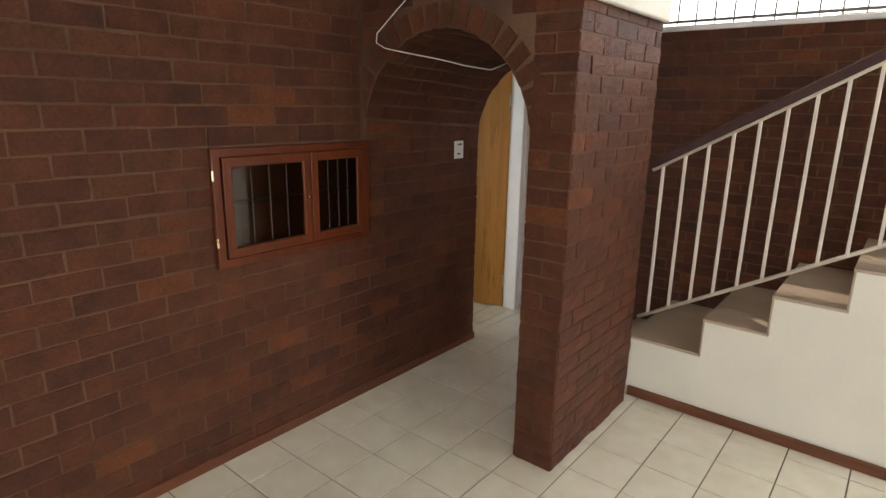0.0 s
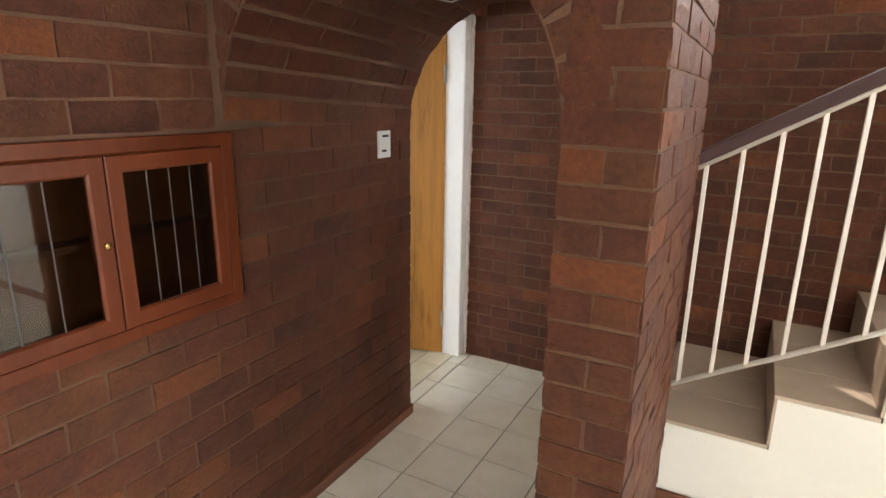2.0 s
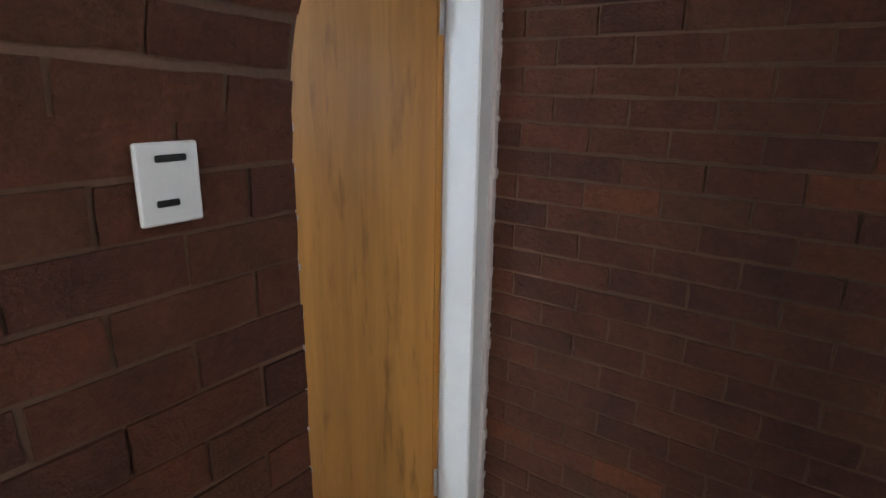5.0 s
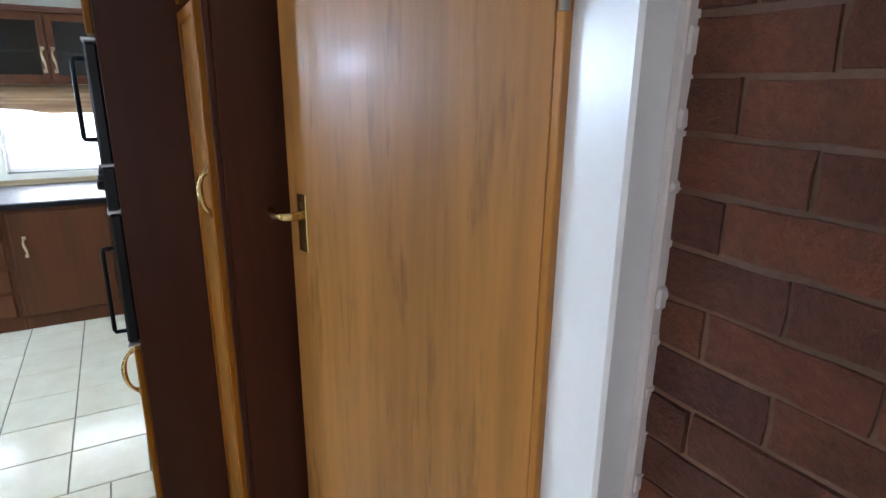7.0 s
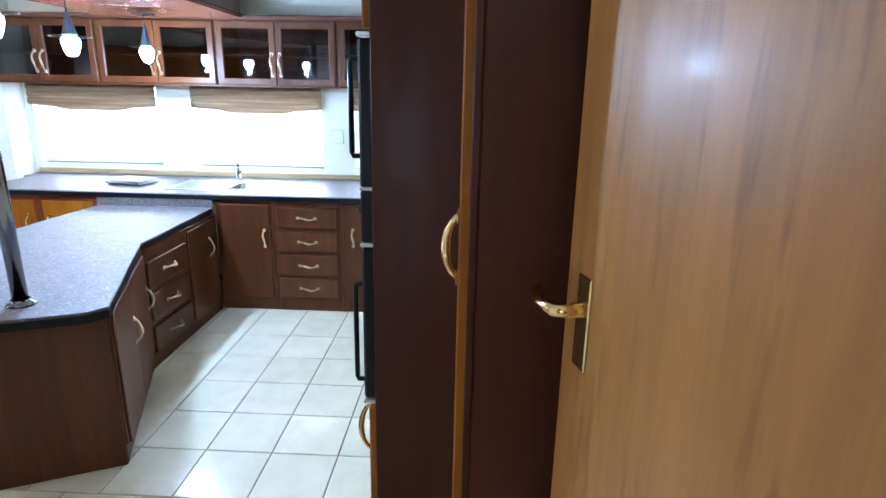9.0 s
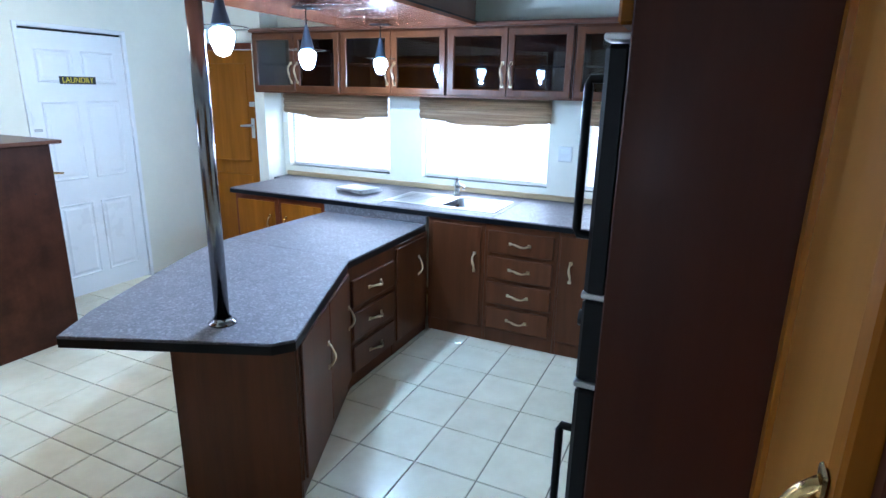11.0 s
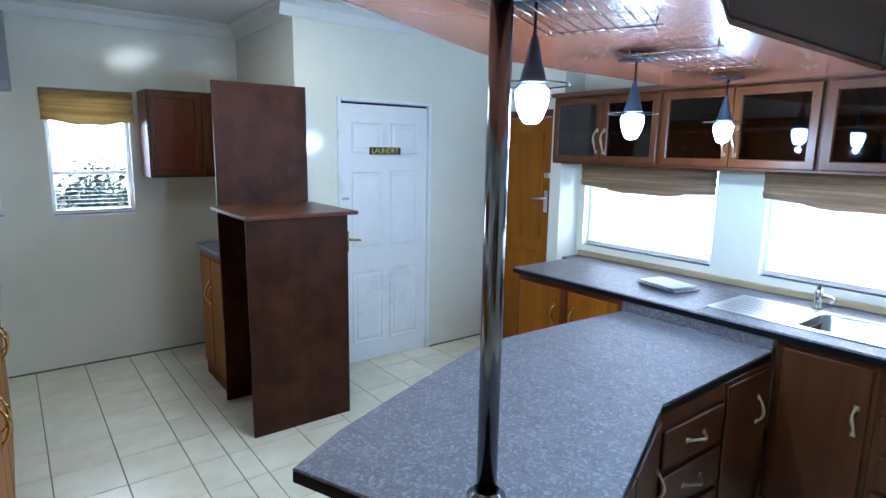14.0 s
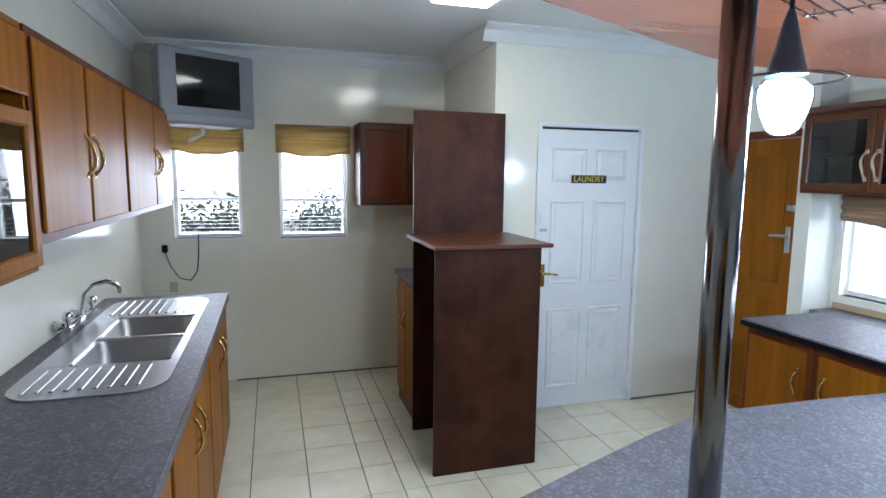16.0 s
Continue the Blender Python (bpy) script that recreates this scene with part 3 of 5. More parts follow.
for k in range(19):
    x = 0.027 + 0.1147 * k
    part("baluster", box(x - 0.008, -0.008, rz(x, 0.49), x + 0.008, 0.008, rz(x, 1.385), 0.002), CREAMRAIL, rail)

# ---- stair window with bars ----
DARKBAR = plain("grey_painted_bar", (0.10, 0.09, 0.09), 0.5)
sw = thing("window_4", (-1.5, FW + 0.08, 2.2), "bright barred stair window above the brick wall", "window", kind="structure")
part("sill", box(0.0, -0.1, 0.0, 4.4, 0.14, 0.035, 0.004), WHITE, sw)
part("frame", box(0.0, 0.05, 1.1, 4.4, 0.10, 1.16, 0.004), WHITE, sw)
for k in range(36):
    part("bar", box(0.161 + 0.117 * k, 0.06, 0.035, 0.172 + 0.117 * k, 0.071, 1.1, 0.002), DARKBAR, sw)
part("rail", box(0.0, 0.057, 0.07, 4.4, 0.078, 0.088), DARKBAR, sw)
part("side_frame", box(1.08, 0.06, 0.02, 2.8, 0.11, 0.06, 0.004), plain("ochre_paint", (0.55, 0.34, 0.05), 0.4), sw, "ochre painted timber rail")
solid("wall_stair_top", box(-1.5, FW, 3.36, 3.0, FW + 0.22, 3.5), PLASTER, "plain wall over the stair window", "wall")
solid("ceiling_3", box(-2.6, AB, 3.4, 3.0, FW + 0.25, 3.5), CEIL, "white ceiling over the stairs", "ceiling")

# ---- display cabinet in the brick wall ----
dc = thing("display_cabinet", pose(LW + 0.028, 0.638, 0.975, 0, 0, 90), "glazed red-brown timber cabinet set into the brick wall", "cabinet")
W, HH = 0.924, 0.54
part("frame", ring_frame(0, 0, W, HH, 0, 0.05, 0.042), FRAMEWOOD, dc)
bm = box(0.03, 0.142, 0.028, W - 0.03, 0.152, HH - 0.028)
part("back", bm, wood("cabinet_back_board", (0.20, 0.075, 0.030), (0.14, 0.05, 0.02), 0.5, "z", 0.0, 0.3, 0.2), dc)
part("shelf", box(0.032, 0.07, HH / 2 - 0.01, W - 0.032, 0.14, HH / 2 + 0.008, 0.002), DARKWOODX, dc)
for a, b, hx in ((0.047, W / 2 + 0.06, W / 2 + 0.03), (W / 2 + 0.064, W - 0.047, W / 2 + 0.10)):
    dr = shaker(a, 0.042, b, HH - 0.042, -0.006, 0.024, 0.045, dc, FRAMEWOOD, glass=True, pane_mat=DISPLAY)
    for q in (0.25, 0.5, 0.75):
        x = a + 0.045 + (b - a - 0.09) * q
        part("lead_came", box(x - 0.002, 0.0015, 0.087, x + 0.002, 0.0038, HH - 0.087, 0.0008), LEAD, dr, "thin grey lead strip")
part("knob", lathe([(0.0, -0.02), (0.008, -0.018), (0.009, -0.012), (0.004, -0.006), (0.004, 0.0)], 10, at=(0, 0, 0)), BRASS, dc, "small brass knob").matrix_local = pose(W / 2 + 0.035, -0.006, 0.28, -90, 0, 0)
for z in (0.12, 0.42):
    part("hinge", box(-0.004, -0.003, z - 0.02, 0.006, 0.004, z + 0.025, 0.002), PALEBRASS, dc, "small pale hinge")

# ---- socket and cable ----
so = thing("switch_plate", pose(LW + 0.012, 2.345, 1.365, 0, 0, 90), "white plastic switch plate on the brick wall", "switch")
part("plate", box(0, -0.006, 0, 0.092, 0.004, 0.115, 0.003), PLASTIC, so)
part("rocker", box(0.026, -0.010, 0.088, 0.072, -0.006, 0.098, 0.002), INK, so, "dark rocker")
part("rocker", box(0.022, -0.010, 0.026, 0.056, -0.006, 0.036, 0.002), INK, so, "dark rocker")

cable = tube([(-1.83, 1.49, 2.25), (-1.99, 1.50, 2.15), (-2.13, 1.505, 2.055), (-2.14, 1.51, 2.01), (-2.10, 1.53, 1.985), (-2.02, 1.60, 1.965), (-1.88, 1.70, 1.935), (-1.78, 1.80, 1.905), (-1.70, 1.90, 1.89), (-1.66, 2.0, 1.93)], 0.0024, 6)
tagged(new("cable", mesh_of("cable", cable, PLASTIC)), "thin white cable drooping across the arch", "cable")


# ---- kitchen units ----
def unit(name, m, w, d, z0, z1, label, fronts, frame_mat, panel_mat, group="", plinth=True, inset=0.0, kick=0.09, low=0.0):
    """A cabinet unit with its front at local y = 0. fronts: (kind, x0, z0, x1, z1, handle)."""
    u = thing(name, m, label, "cabinet", group)
    t = 0.018
    bm = box(0, 0.0, z0, t, d, z1 - low)
    box(w - t, 0.0, z0, w, d, z1 - low, 0, bm)
    box(t, d - 0.008, z0, w - t, d, z1 - low, 0, bm)
    box(t, 0.0, z0 + (kick if plinth else 0), w - t, d - 0.008, z0 + (kick if plinth else 0) + t, 0, bm)
    if not plinth:
        box(t, 0.0, z1 - t, w - t, d - 0.008, z1, 0, bm)
    body = part("body", bm, frame_mat, u)
    if frame_mat is FRAMEWOOD or plinth:
        part("face_frame", box(0.0, -0.008, z0 + (kick if plinth else 0), w, -0.0005, z1, 0.002), frame_mat, u, "dark brown face frame")
    if plinth:
        part("plinth", box(t, 0.003, z0, w - t, 0.018, z0 + kick), frame_mat, u)
    for kind, x0, a, x1, b, h in fronts:
        if kind == "door":
            shaker(x0, a, x1, b, -0.021, 0.02, 0.045, u, frame_mat, panel_mat, "door", h)
        elif kind == "glass":
            shaker(x0, a, x1, b, -0.021, 0.02, 0.045, u, frame_mat, None, "door", h, PALEBRASS, True)
        elif kind == "flat":
            dd = part("door", box(x0, -0.021, a, x1, -0.009 if frame_mat is FRAMEWOOD or plinth else -0.001, b, 0.005, None, 2), panel_mat, u)
            if h:
                part("handle", pull(0, h[0], h[1], h[2], 0.12 if panel_mat is DARKWOOD else 0.14, 0.030, -0.021), PALEBRASS if panel_mat is DARKWOOD else BRASS, dd, "brass bow handle")
        elif kind == "drawer":
            dr = part("drawer_front", box(x0, -0.027, a, x1, -0.009, b, 0.008, None, 3), panel_mat, u)
            part("handle", pull(0, (x0 + x1) / 2, (a + b) / 2, False, size=0.125, y=-0.027), PALEBRASS, dr, "metal bow handle")
    return u


G = "fitted kitchen units"
FX = -6.288
CT = 0.82
unit("base_cabinet", pose(FX, 1.2, 0, 0, 0, 90), 0.41, 0.74, 0, CT, "dark brown base cabinet with one flat door beside the drawers", [("flat", 0.035, 0.10, 0.385, 0.79, (0.345, 0.55, True))], DARKWOOD, DARKWOOD, G)
unit("drawer_unit", pose(FX, 1.612, 0, 0, 0, 90), 0.48, 0.74, 0, CT, "dark brown unit of four drawers below the counter", [("drawer", 0.025, 0.108 + 0.174 * k, 0.455, 0.256 + 0.174 * k, None) for k in range(4)], DARKWOOD, DARKWOOD, G)
unit("base_cabinet", pose(FX, 2.094, 0, 0, 0, 90), 0.58, 0.74, 0, CT, "dark brown base cabinet with one flat door near the oven unit", [("flat", 0.015, 0.10, 0.565, 0.795, (0.085, 0.57, True))], DARKWOOD, DARKWOOD, G)
unit("base_cabinet", pose(FX, 2.676, 0, 0, 0, 90), 0.72, 0.74, 0, CT, "dark brown corner base cabinet", [("flat", 0.015, 0.10, 0.70, 0.795, (0.085, 0.57, True))], DARKWOOD, DARKWOOD, G)
for k, y in enumerate((-0.52, -0.085)):
    unit("base_cabinet", pose(FX, y, 0, 0, 0, 90), 0.43, 0.74, 0, CT, "honey wooden base cabinet below the window counter", [("flat", 0.03, 0.12, 0.40, 0.78, (0.355 if not k else 0.075, 0.6, True))], FRAMEWOOD, HONEY, G)

# window counter
counter = thing("worktop", (0, 0, 0), "grey speckled laminate worktop below the windows", "worktop")
bm = box(-6.85, -0.55, CT, -6.255, 0.80, 0.86, 0.006)
box(WX + 0.004, -0.62, CT, -6.85, 0.80, 0.86, 0, bm)
box(-6.425, 0.80, CT, -6.255, 1.66, 0.86, 0.006, bm)
box(WX + 0.004, 0.80, CT, -6.80, 1.66, 0.86, 0, bm)
box(-6.80, 0.80, CT, -6.425, 1.21, 0.86, 0, bm)
box(-6.80, 1.57, CT, -6.425, 1.66, 0.86, 0, bm)
box(WX + 0.004, 1.66, CT, -6.255, 3.41, 0.86, 0.004, bm)
part("top", bm, LAMINATE, counter)
part("edge_band", box(-6.2545, -0.548, CT + 0.001, -6.251, 3.41, 0.852, 0.001), BLACK, counter, "black edge band")
part("upstand", box(WX + 0.004, -0.62, 0.861, WX + 0.028, 3.41, 0.90, 0.004), wood("pale_timber_strip", (0.55, 0.42, 0.24), (0.42, 0.30, 0.16), 0.5, "y"), counter, "pale timber upstand strip")

# inset sink
def bowl(x0, y0, x1, y1, zt, depth, mat, parent, r=0.05):
    bm = bmesh.new()
    def ring(inset, z, rr):
        a, b, c, d = x0 + inset, y0 + inset, x1 - inset, y1 - inset
        pts = []
        for cx, cy, s in ((c - rr, d - rr, 0), (a + rr, d - rr, 90), (a + rr, b + rr, 180), (c - rr, b + rr, 270)):
            for q in range(5):
                an = radians(s + 22.5 * q)
                pts.append(bm.verts.new((cx + rr * math.cos(an), cy + rr * math.sin(an), z)))
        return pts
    rings = [ring(-0.006, zt + 0.001, r + 0.006), ring(0, zt, r), ring(0.006, zt - 0.012, r), ring(0.02, zt - depth + 0.02, r), ring(0.05, zt - depth, r * 0.6)]
    for a, b in zip(rings, rings[1:]):
        for k in range(20):
            f = bm.faces.new((a[k], a[(k + 1) % 20], b[(k + 1) % 20], b[k]))
            f.smooth = True
    bm.faces.new(rings[-1])
    return part("bowl", bm, mat, parent, "steel sink bowl")


sink = thing("sink", (-6.6, 1.2, 0.862), "stainless steel inset sink with drainer below the window", "sink")
bm = box(-0.22, -0.42, -0.002, 0.205, -0.01, 0.004, 0.002)
box(-0.22, -0.01, -0.002, -0.188, 0.42, 0.004, 0.002, bm)
box(0.163, -0.01, -0.002, 0.205, 0.42, 0.004, 0.002, bm)
box(-0.188, 0.352, -0.002, 0.163, 0.42, 0.004, 0.002, bm)
part("rim", bm, STEEL, sink)
bowl(-0.185, 0.0, 0.16, 0.35, 0.003, 0.15, STEEL, sink)
for k in range(7):
    part("groove", box(-0.16 + 0.05 * k, -0.38, 0.004, -0.142 + 0.05 * k, -0.05, 0.008, 0.002), STEEL, sink)
tap = thing("mixer_tap", (-6.86, 1.15, 0.862), "chrome mixer tap behind the inset sink", "tap")
part("base", lathe([(0.0, 0.0), (0.026, 0.0), (0.026, 0.01), (0.02, 0.02), (0.02, 0.09), (0.016, 0.11), (0.0, 0.115)], 16), CHROME, tap)
part("spout", tube([(0, 0, 0.06), (0.05, 0.04, 0.085), (0.12, 0.09, 0.10), (0.15, 0.115, 0.095), (0.155, 0.12, 0.08)], [0.013, 0.012, 0.011, 0.011, 0.011], 10), CHROME, tap)
part("lever", tube([(0, 0, 0.112), (0.0, 0.0, 0.13), (0.05, 0.02, 0.145)], [0.012, 0.011, 0.006], 8), CHROME, tap)

news = thing("newspaper", pose(-6.62, 0.42, 0.861, 0, 0, 78), "folded newspaper lying on the worktop", "newspaper")
for k in range(4):
    bm = box(-0.16 + 0.012 * k, -0.10 - 0.008 * k, 0.007 * k, 0.15, 0.11 - 0.01 * k, 0.007 * k + 0.006, 0.002)
    for v in bm.verts:
        v.co.z += 0.012 * math.sin(v.co.x * 14 + k) ** 2
    part("sheet", bm, PAPER, news)

# ---- peninsula ----
PT = 0.763
pen = thing("breakfast_bar", (0, 0, 0), "grey speckled laminate breakfast bar with angled end", "worktop")
outline = [(-6.254, 0.37), (-5.75, 0.345), (-5.34, 0.333), (-5.13, 0.365), (-4.93, 0.432), (-4.55, 0.582), (-4.25, 0.705), (-4.04, 0.825), (-4.34, 1.545), (-4.41, 1.598), (-5.30, 1.213), (-6.254, 1.19)]
bm = prism(outline, PT - 0.011, PT)
bmesh.ops.bevel(bm, geom=[e for e in bm.edges if abs(e.verts[0].co.z - e.verts[1].co.z) < 1e-4], offset=0.003, segments=2, affect="EDGES")
part("top", bm, LAMINATE, pen)
part("edge_band", prism(outline, PT - 0.045, PT - 0.0115), BLACK, pen, "black edge band")
part("seam", box(-5.352, 0.345, PT, -5.349, 1.19, PT + 0.0006), LAMINATE, pen, "thin grey seam")
part("end_strip", box(-6.262, 0.36, PT, -6.256, 1.19, CT + 0.0), LAMINATE, pen, "grey strip against the higher worktop")
pb = thing("bar_cabinet", (0, 0, 0), "dark brown veneered base below the breakfast bar", "cabinet", G)
part("end_panel", prism([(-4.278, 1.116), (-4.474, 1.535), (-4.492, 1.526), (-4.296, 1.108)], 0, PT - 0.046), DARKWOOD, pb)
part("back_panel", prism([(-6.28, 0.78), (-4.66, 0.78), (-4.28, 1.10), (-4.30, 1.118), (-4.67, 0.80), (-6.28, 0.80)], 0, PT - 0.046), DARKWOOD, pb)
an = math.degrees(math.atan2(-0.335, -0.823))
PH = PT - 0.046
ln = math.hypot(0.335, 0.823)
unit("peninsula_cabinet", pose(-4.486, 1.532, 0, 0, 0, an), ln, 0.38, 0, PH, "dark brown angled cabinet with two narrow doors below the breakfast bar",
     [("flat", 0.015, 0.09, ln / 2 - 0.004, PH - 0.02, (ln / 2 - 0.05, 0.46, True)), ("flat", ln / 2 + 0.004, 0.09, ln - 0.015, PH - 0.02, (ln - 0.06, 0.46, True))], DARKWOOD, DARKWOOD, G)
unit("drawer_unit", pose(-5.31, 1.192, 0, 0, 0, 180), 0.50, 0.36, 0, PH, "dark brown unit of three drawers below the breakfast bar", [("drawer", 0.028, 0.095 + 0.193 * k, 0.472, 0.255 + 0.193 * k, None) for k in range(3)], DARKWOOD, DARKWOOD, G)
unit("base_cabinet", pose(-5.812, 1.192, 0, 0, 0, 180), 0.45, 0.36, 0, PH, "dark brown corner base cabinet below the breakfast bar", [("flat", 0.012, 0.09, 0.41, PH - 0.02, (0.30, 0.52, True))], DARKWOOD, DARKWOOD, G)

pole = thing("chrome_pole", (-4.403, 1.255, PT), "shiny chrome pole between breakfast bar and ceiling panel", "pole")
part("tube", tube([(0, 0, 0.004), (0, 0, 2.05 - PT - 0.002)], 0.0275, 28), POLE, pole)
part("flange", lathe([(0.0, 0.0), (0.052, 0.0), (0.052, 0.006), (0.036, 0.014), (0.034, 0.024)], 24), POLE, pole)
part("flange", lathe([(0.034, 1.262), (0.036, 1.272), (0.052, 1.28), (0.052, 1.286), (0.0, 1.286)], 24), CHROME, pole)

# ---- dropped ceiling panel over the peninsula ----
BZ = 2.05
bulk = thing("ceiling_panel", (0, 0, BZ), "glossy brown veneered dropped ceiling panel over the breakfast bar", "ceiling panel", kind="structure")
bo = [(-6.66, 0.38), (-5.6, 0.385), (-5.19, 0.42), (-4.98, 0.50), (-4.72, 0.62), (-4.45, 0.755), (-4.17, 0.885), (-4.02, 1.0), (-4.10, 1.55), (-4.30, 1.76), (-5.20, 1.375), (-6.66, 1.35)]
def clip(poly, keep):
    """The part of a plan outline on one side of the seam."""
    out = []
    for (ax, ay), (bx, by) in zip(poly, poly[1:] + poly[:1]):
        ia, ib = keep(ax), keep(bx)
        if ia:
            out.append((ax, ay))
        if ia != ib:
            s = (-5.195 - ax) / (bx - ax)
            out.append((-5.195, ay + s * (by - ay)))
    return out
for k, fn in enumerate((lambda x: x < -5.195, lambda x: x >= -5.195)):
    pl = [(x + (0.002 if k else -0.002) * (abs(x + 5.195) < 0.001), y) for x, y in clip(bo, fn)]
    part("soffit", prism(pl, 0, 0.02), BULK, bulk)
part("infill", prism(bo, 0.0202, 0.03), BLACKMATT, bulk, "dark seam behind the soffit")
inner = [(AXX * 0.985 - 0.08, y * 0.985 + 0.015) for AXX, y in bo]
part("fascia", prism(inner, 0.031, H2 - BZ - 0.002), DARKWOODX, bulk, "dark brown fascia up to the ceiling")

def glass_rack(x, y, w, d, rz_):
    r = thing("glass_rack", pose(x, y, BZ, 0, 0, rz_), "chrome wire stemware rack below the ceiling panel", "rack", "stemware racks")
    for s in (-1, 1):
        part("cross_bar", tube([(s * w / 2, -d / 2, -0.024), (s * w / 2, d / 2, -0.024)], 0.0035, 8), CHROME, r)
        for e in (-1, 1):
            part("hanger", tube([(s * w / 2, e * d * 0.45, -0.024), (s * w / 2, e * d * 0.45, 0.0)], 0.003, 6), CHROME, r)
    for k in range(5):
        yy = -d / 2 + d * (k + 0.5) / 5
        for o in (-0.018, 0.018):
            part("wire", tube([(-w / 2 - 0.03, yy + o, -0.028), (w / 2, yy + o, -0.028), (w / 2 + 0.02, yy + o, -0.016)], 0.0023, 6), POLE, r)
    return r


glass_rack(-4.69, 1.25, 0.42, 0.34, 24)
glass_rack(-5.60, 1.05, 0.50, 0.34, 12)

# pendants
def pendant(x, y, zc):
    p = thing("pendant_lamp", (x, y, zc), "lit glass pendant lamp with dark cone on a thin cord", "pendant lamp", "pendants over the breakfast bar")
    top = BZ - zc
    # Flat disc, coloured near-black to draw a shaded recess.
    rose = part("rose", lathe([(0.0, top - 0.003), (0.066, top - 0.003), (0.068, top - 0.007), (0.0, top - 0.009)], 28), BLACKMATT, p, "flat near-black disc for the shade of a round recess")
    part("rim", tube([(0.071 * math.cos(2 * math.pi * k / 28), 0.071 * math.sin(2 * math.pi * k / 28), top - 0.004) for k in range(29)], 0.0035, 6), POLE, rose, "thin metal rim")
    part("cord", tube([(0, 0, 0.15), (0, 0, top - 0.008)], 0.005, 6), BLACK, p)
    part("cap", lathe([(0.006, 0.165), (0.012, 0.145), (0.022, 0.10), (0.034, 0.055), (0.036, 0.05), (0.0, 0.048)], 20), BLUELIT, p, "dark metal cone with the bulb's blue glow in its colour")
    part("ring", tube([(0.094 * math.cos(2 * math.pi * k / 28), 0.094 * math.sin(2 * math.pi * k / 28), 0.042) for k in range(29)], 0.0022, 6), POLE, p, "thin metal ring")
    part("shade", lathe([(0.036, 0.046), (0.048, 0.030), (0.049, 0.010), (0.041, -0.020), (0.029, -0.048), (0.021, -0.057), (0.0, -0.058)], 10), GLASS, p, "faceted clear glass shade").visible_shadow = False
    part("bulb", lathe([(0.0, 0.044), (0.028, 0.040), (0.043, 0.027), (0.044, 0.009), (0.037, -0.020), (0.026, -0.045), (0.017, -0.053), (0.0, -0.054)], 16), BULB, p, "lit white bulb")
    return p


lamp1 = pendant(-4.56, 1.21, 1.80)
copy_thing(lamp1, pose(-5.43, 0.91, 1.78))
copy_thing(lamp1, pose(-6.22, 0.87, 1.78))

# ---- upper glass cabinets over the windows ----
UX = -6.667
for y0, y1 in ((-0.60, 0.255), (0.257, 1.135), (1.137, 2.015), (2.017, 2.895)):
    w = y1 - y0
    u = unit("wall_cabinet", pose(UX, y0, 0, 0, 0, 90), w, 0.382, 1.585, 2.045, "dark brown wall cabinet with two glazed doors above the windows",
             [("glass", 0.012, 1.6, w / 2 - 0.003, 2.03, (w / 2 - 0.03, 1.74, True)), ("glass", w / 2 + 0.003, 1.6, w - 0.012, 2.03, (w / 2 + 0.03, 1.74, True))], DARKWOOD, DARKWOOD, "glazed wall cabinets", False)
    part("shelf", box(0.02, 0.03, 1.80, w - 0.02, 0.37, 1.815), DARKWOODX, u)
solid("cabinet_cornice", box(UX - 0.03, -0.62, 2.046, UX + 0.03, 2.9, 2.075, 0.008), wood("cornice_timber", (0.132, 0.050, 0.029), (0.080, 0.029, 0.018), 0.35, "y"), "dark brown timber strip on top of the wall cabinets", "trim", "")

# ---- west windows, blinds ----
def roman(name, m, w, drop, mat, label, folds=4, sag=0.05):
    r = thing(name, m, label, "blind", "roman blinds")
    bm = bmesh.new()
    nx, nz = 14, folds * 6
    grid = []
    for j in range(nz + 1):
        v = j / nz
        row = []
        for i in range(nx + 1):
            u = i / nx
            s = sag * math.sin(math.pi * u) * v ** 2
            scal = 0.012 * (abs(math.sin(3 * math.pi * u)) - 0.5) * v ** 4
            row.append(bm.verts.new((u * w, -0.02 - 0.016 * abs(math.sin(math.pi * folds * v)), -v * drop - s + scal)))
        grid.append(row)
    for j in range(nz):
        for i in range(nx):
            f = bm.faces.new((grid[j][i], grid[j + 1][i], grid[j + 1][i + 1], grid[j][i + 1]))
            f.smooth = True
    bmesh.ops.solidify(bm, geom=bm.faces[:], thickness=0.004)
    part("cloth", bm, mat, r)
    part("head_rail", box(0, -0.02, -0.02, w, 0.0, 0.012), PLASTIC, r)
    return r


def venetian(name, m, w, h, label, pitch=0.024, tilt=8):
    r = thing(name, m, label, "blind", "venetian blinds")
    mesh = mesh_of("slat", box(0, -0.011, -0.0004, w, 0.011, 0.0004), SLAT)
    for k in range(int(h / pitch)):
        s = new("slat", mesh)
        s.parent = r
        s.matrix_local = pose(0, 0, -h + pitch * (k + 0.5), tilt, 0, 0)
    part("bottom_rail", box(0, -0.011, -h - 0.012, w, 0.011, -h, 0.003), PLASTIC, r)
    for u in (0.12, 0.88):
        part("ladder_cord", box(w * u - 0.001, -0.0125, -h, w * u + 0.001, -0.0115, 0), PLASTIC, r)
    return r


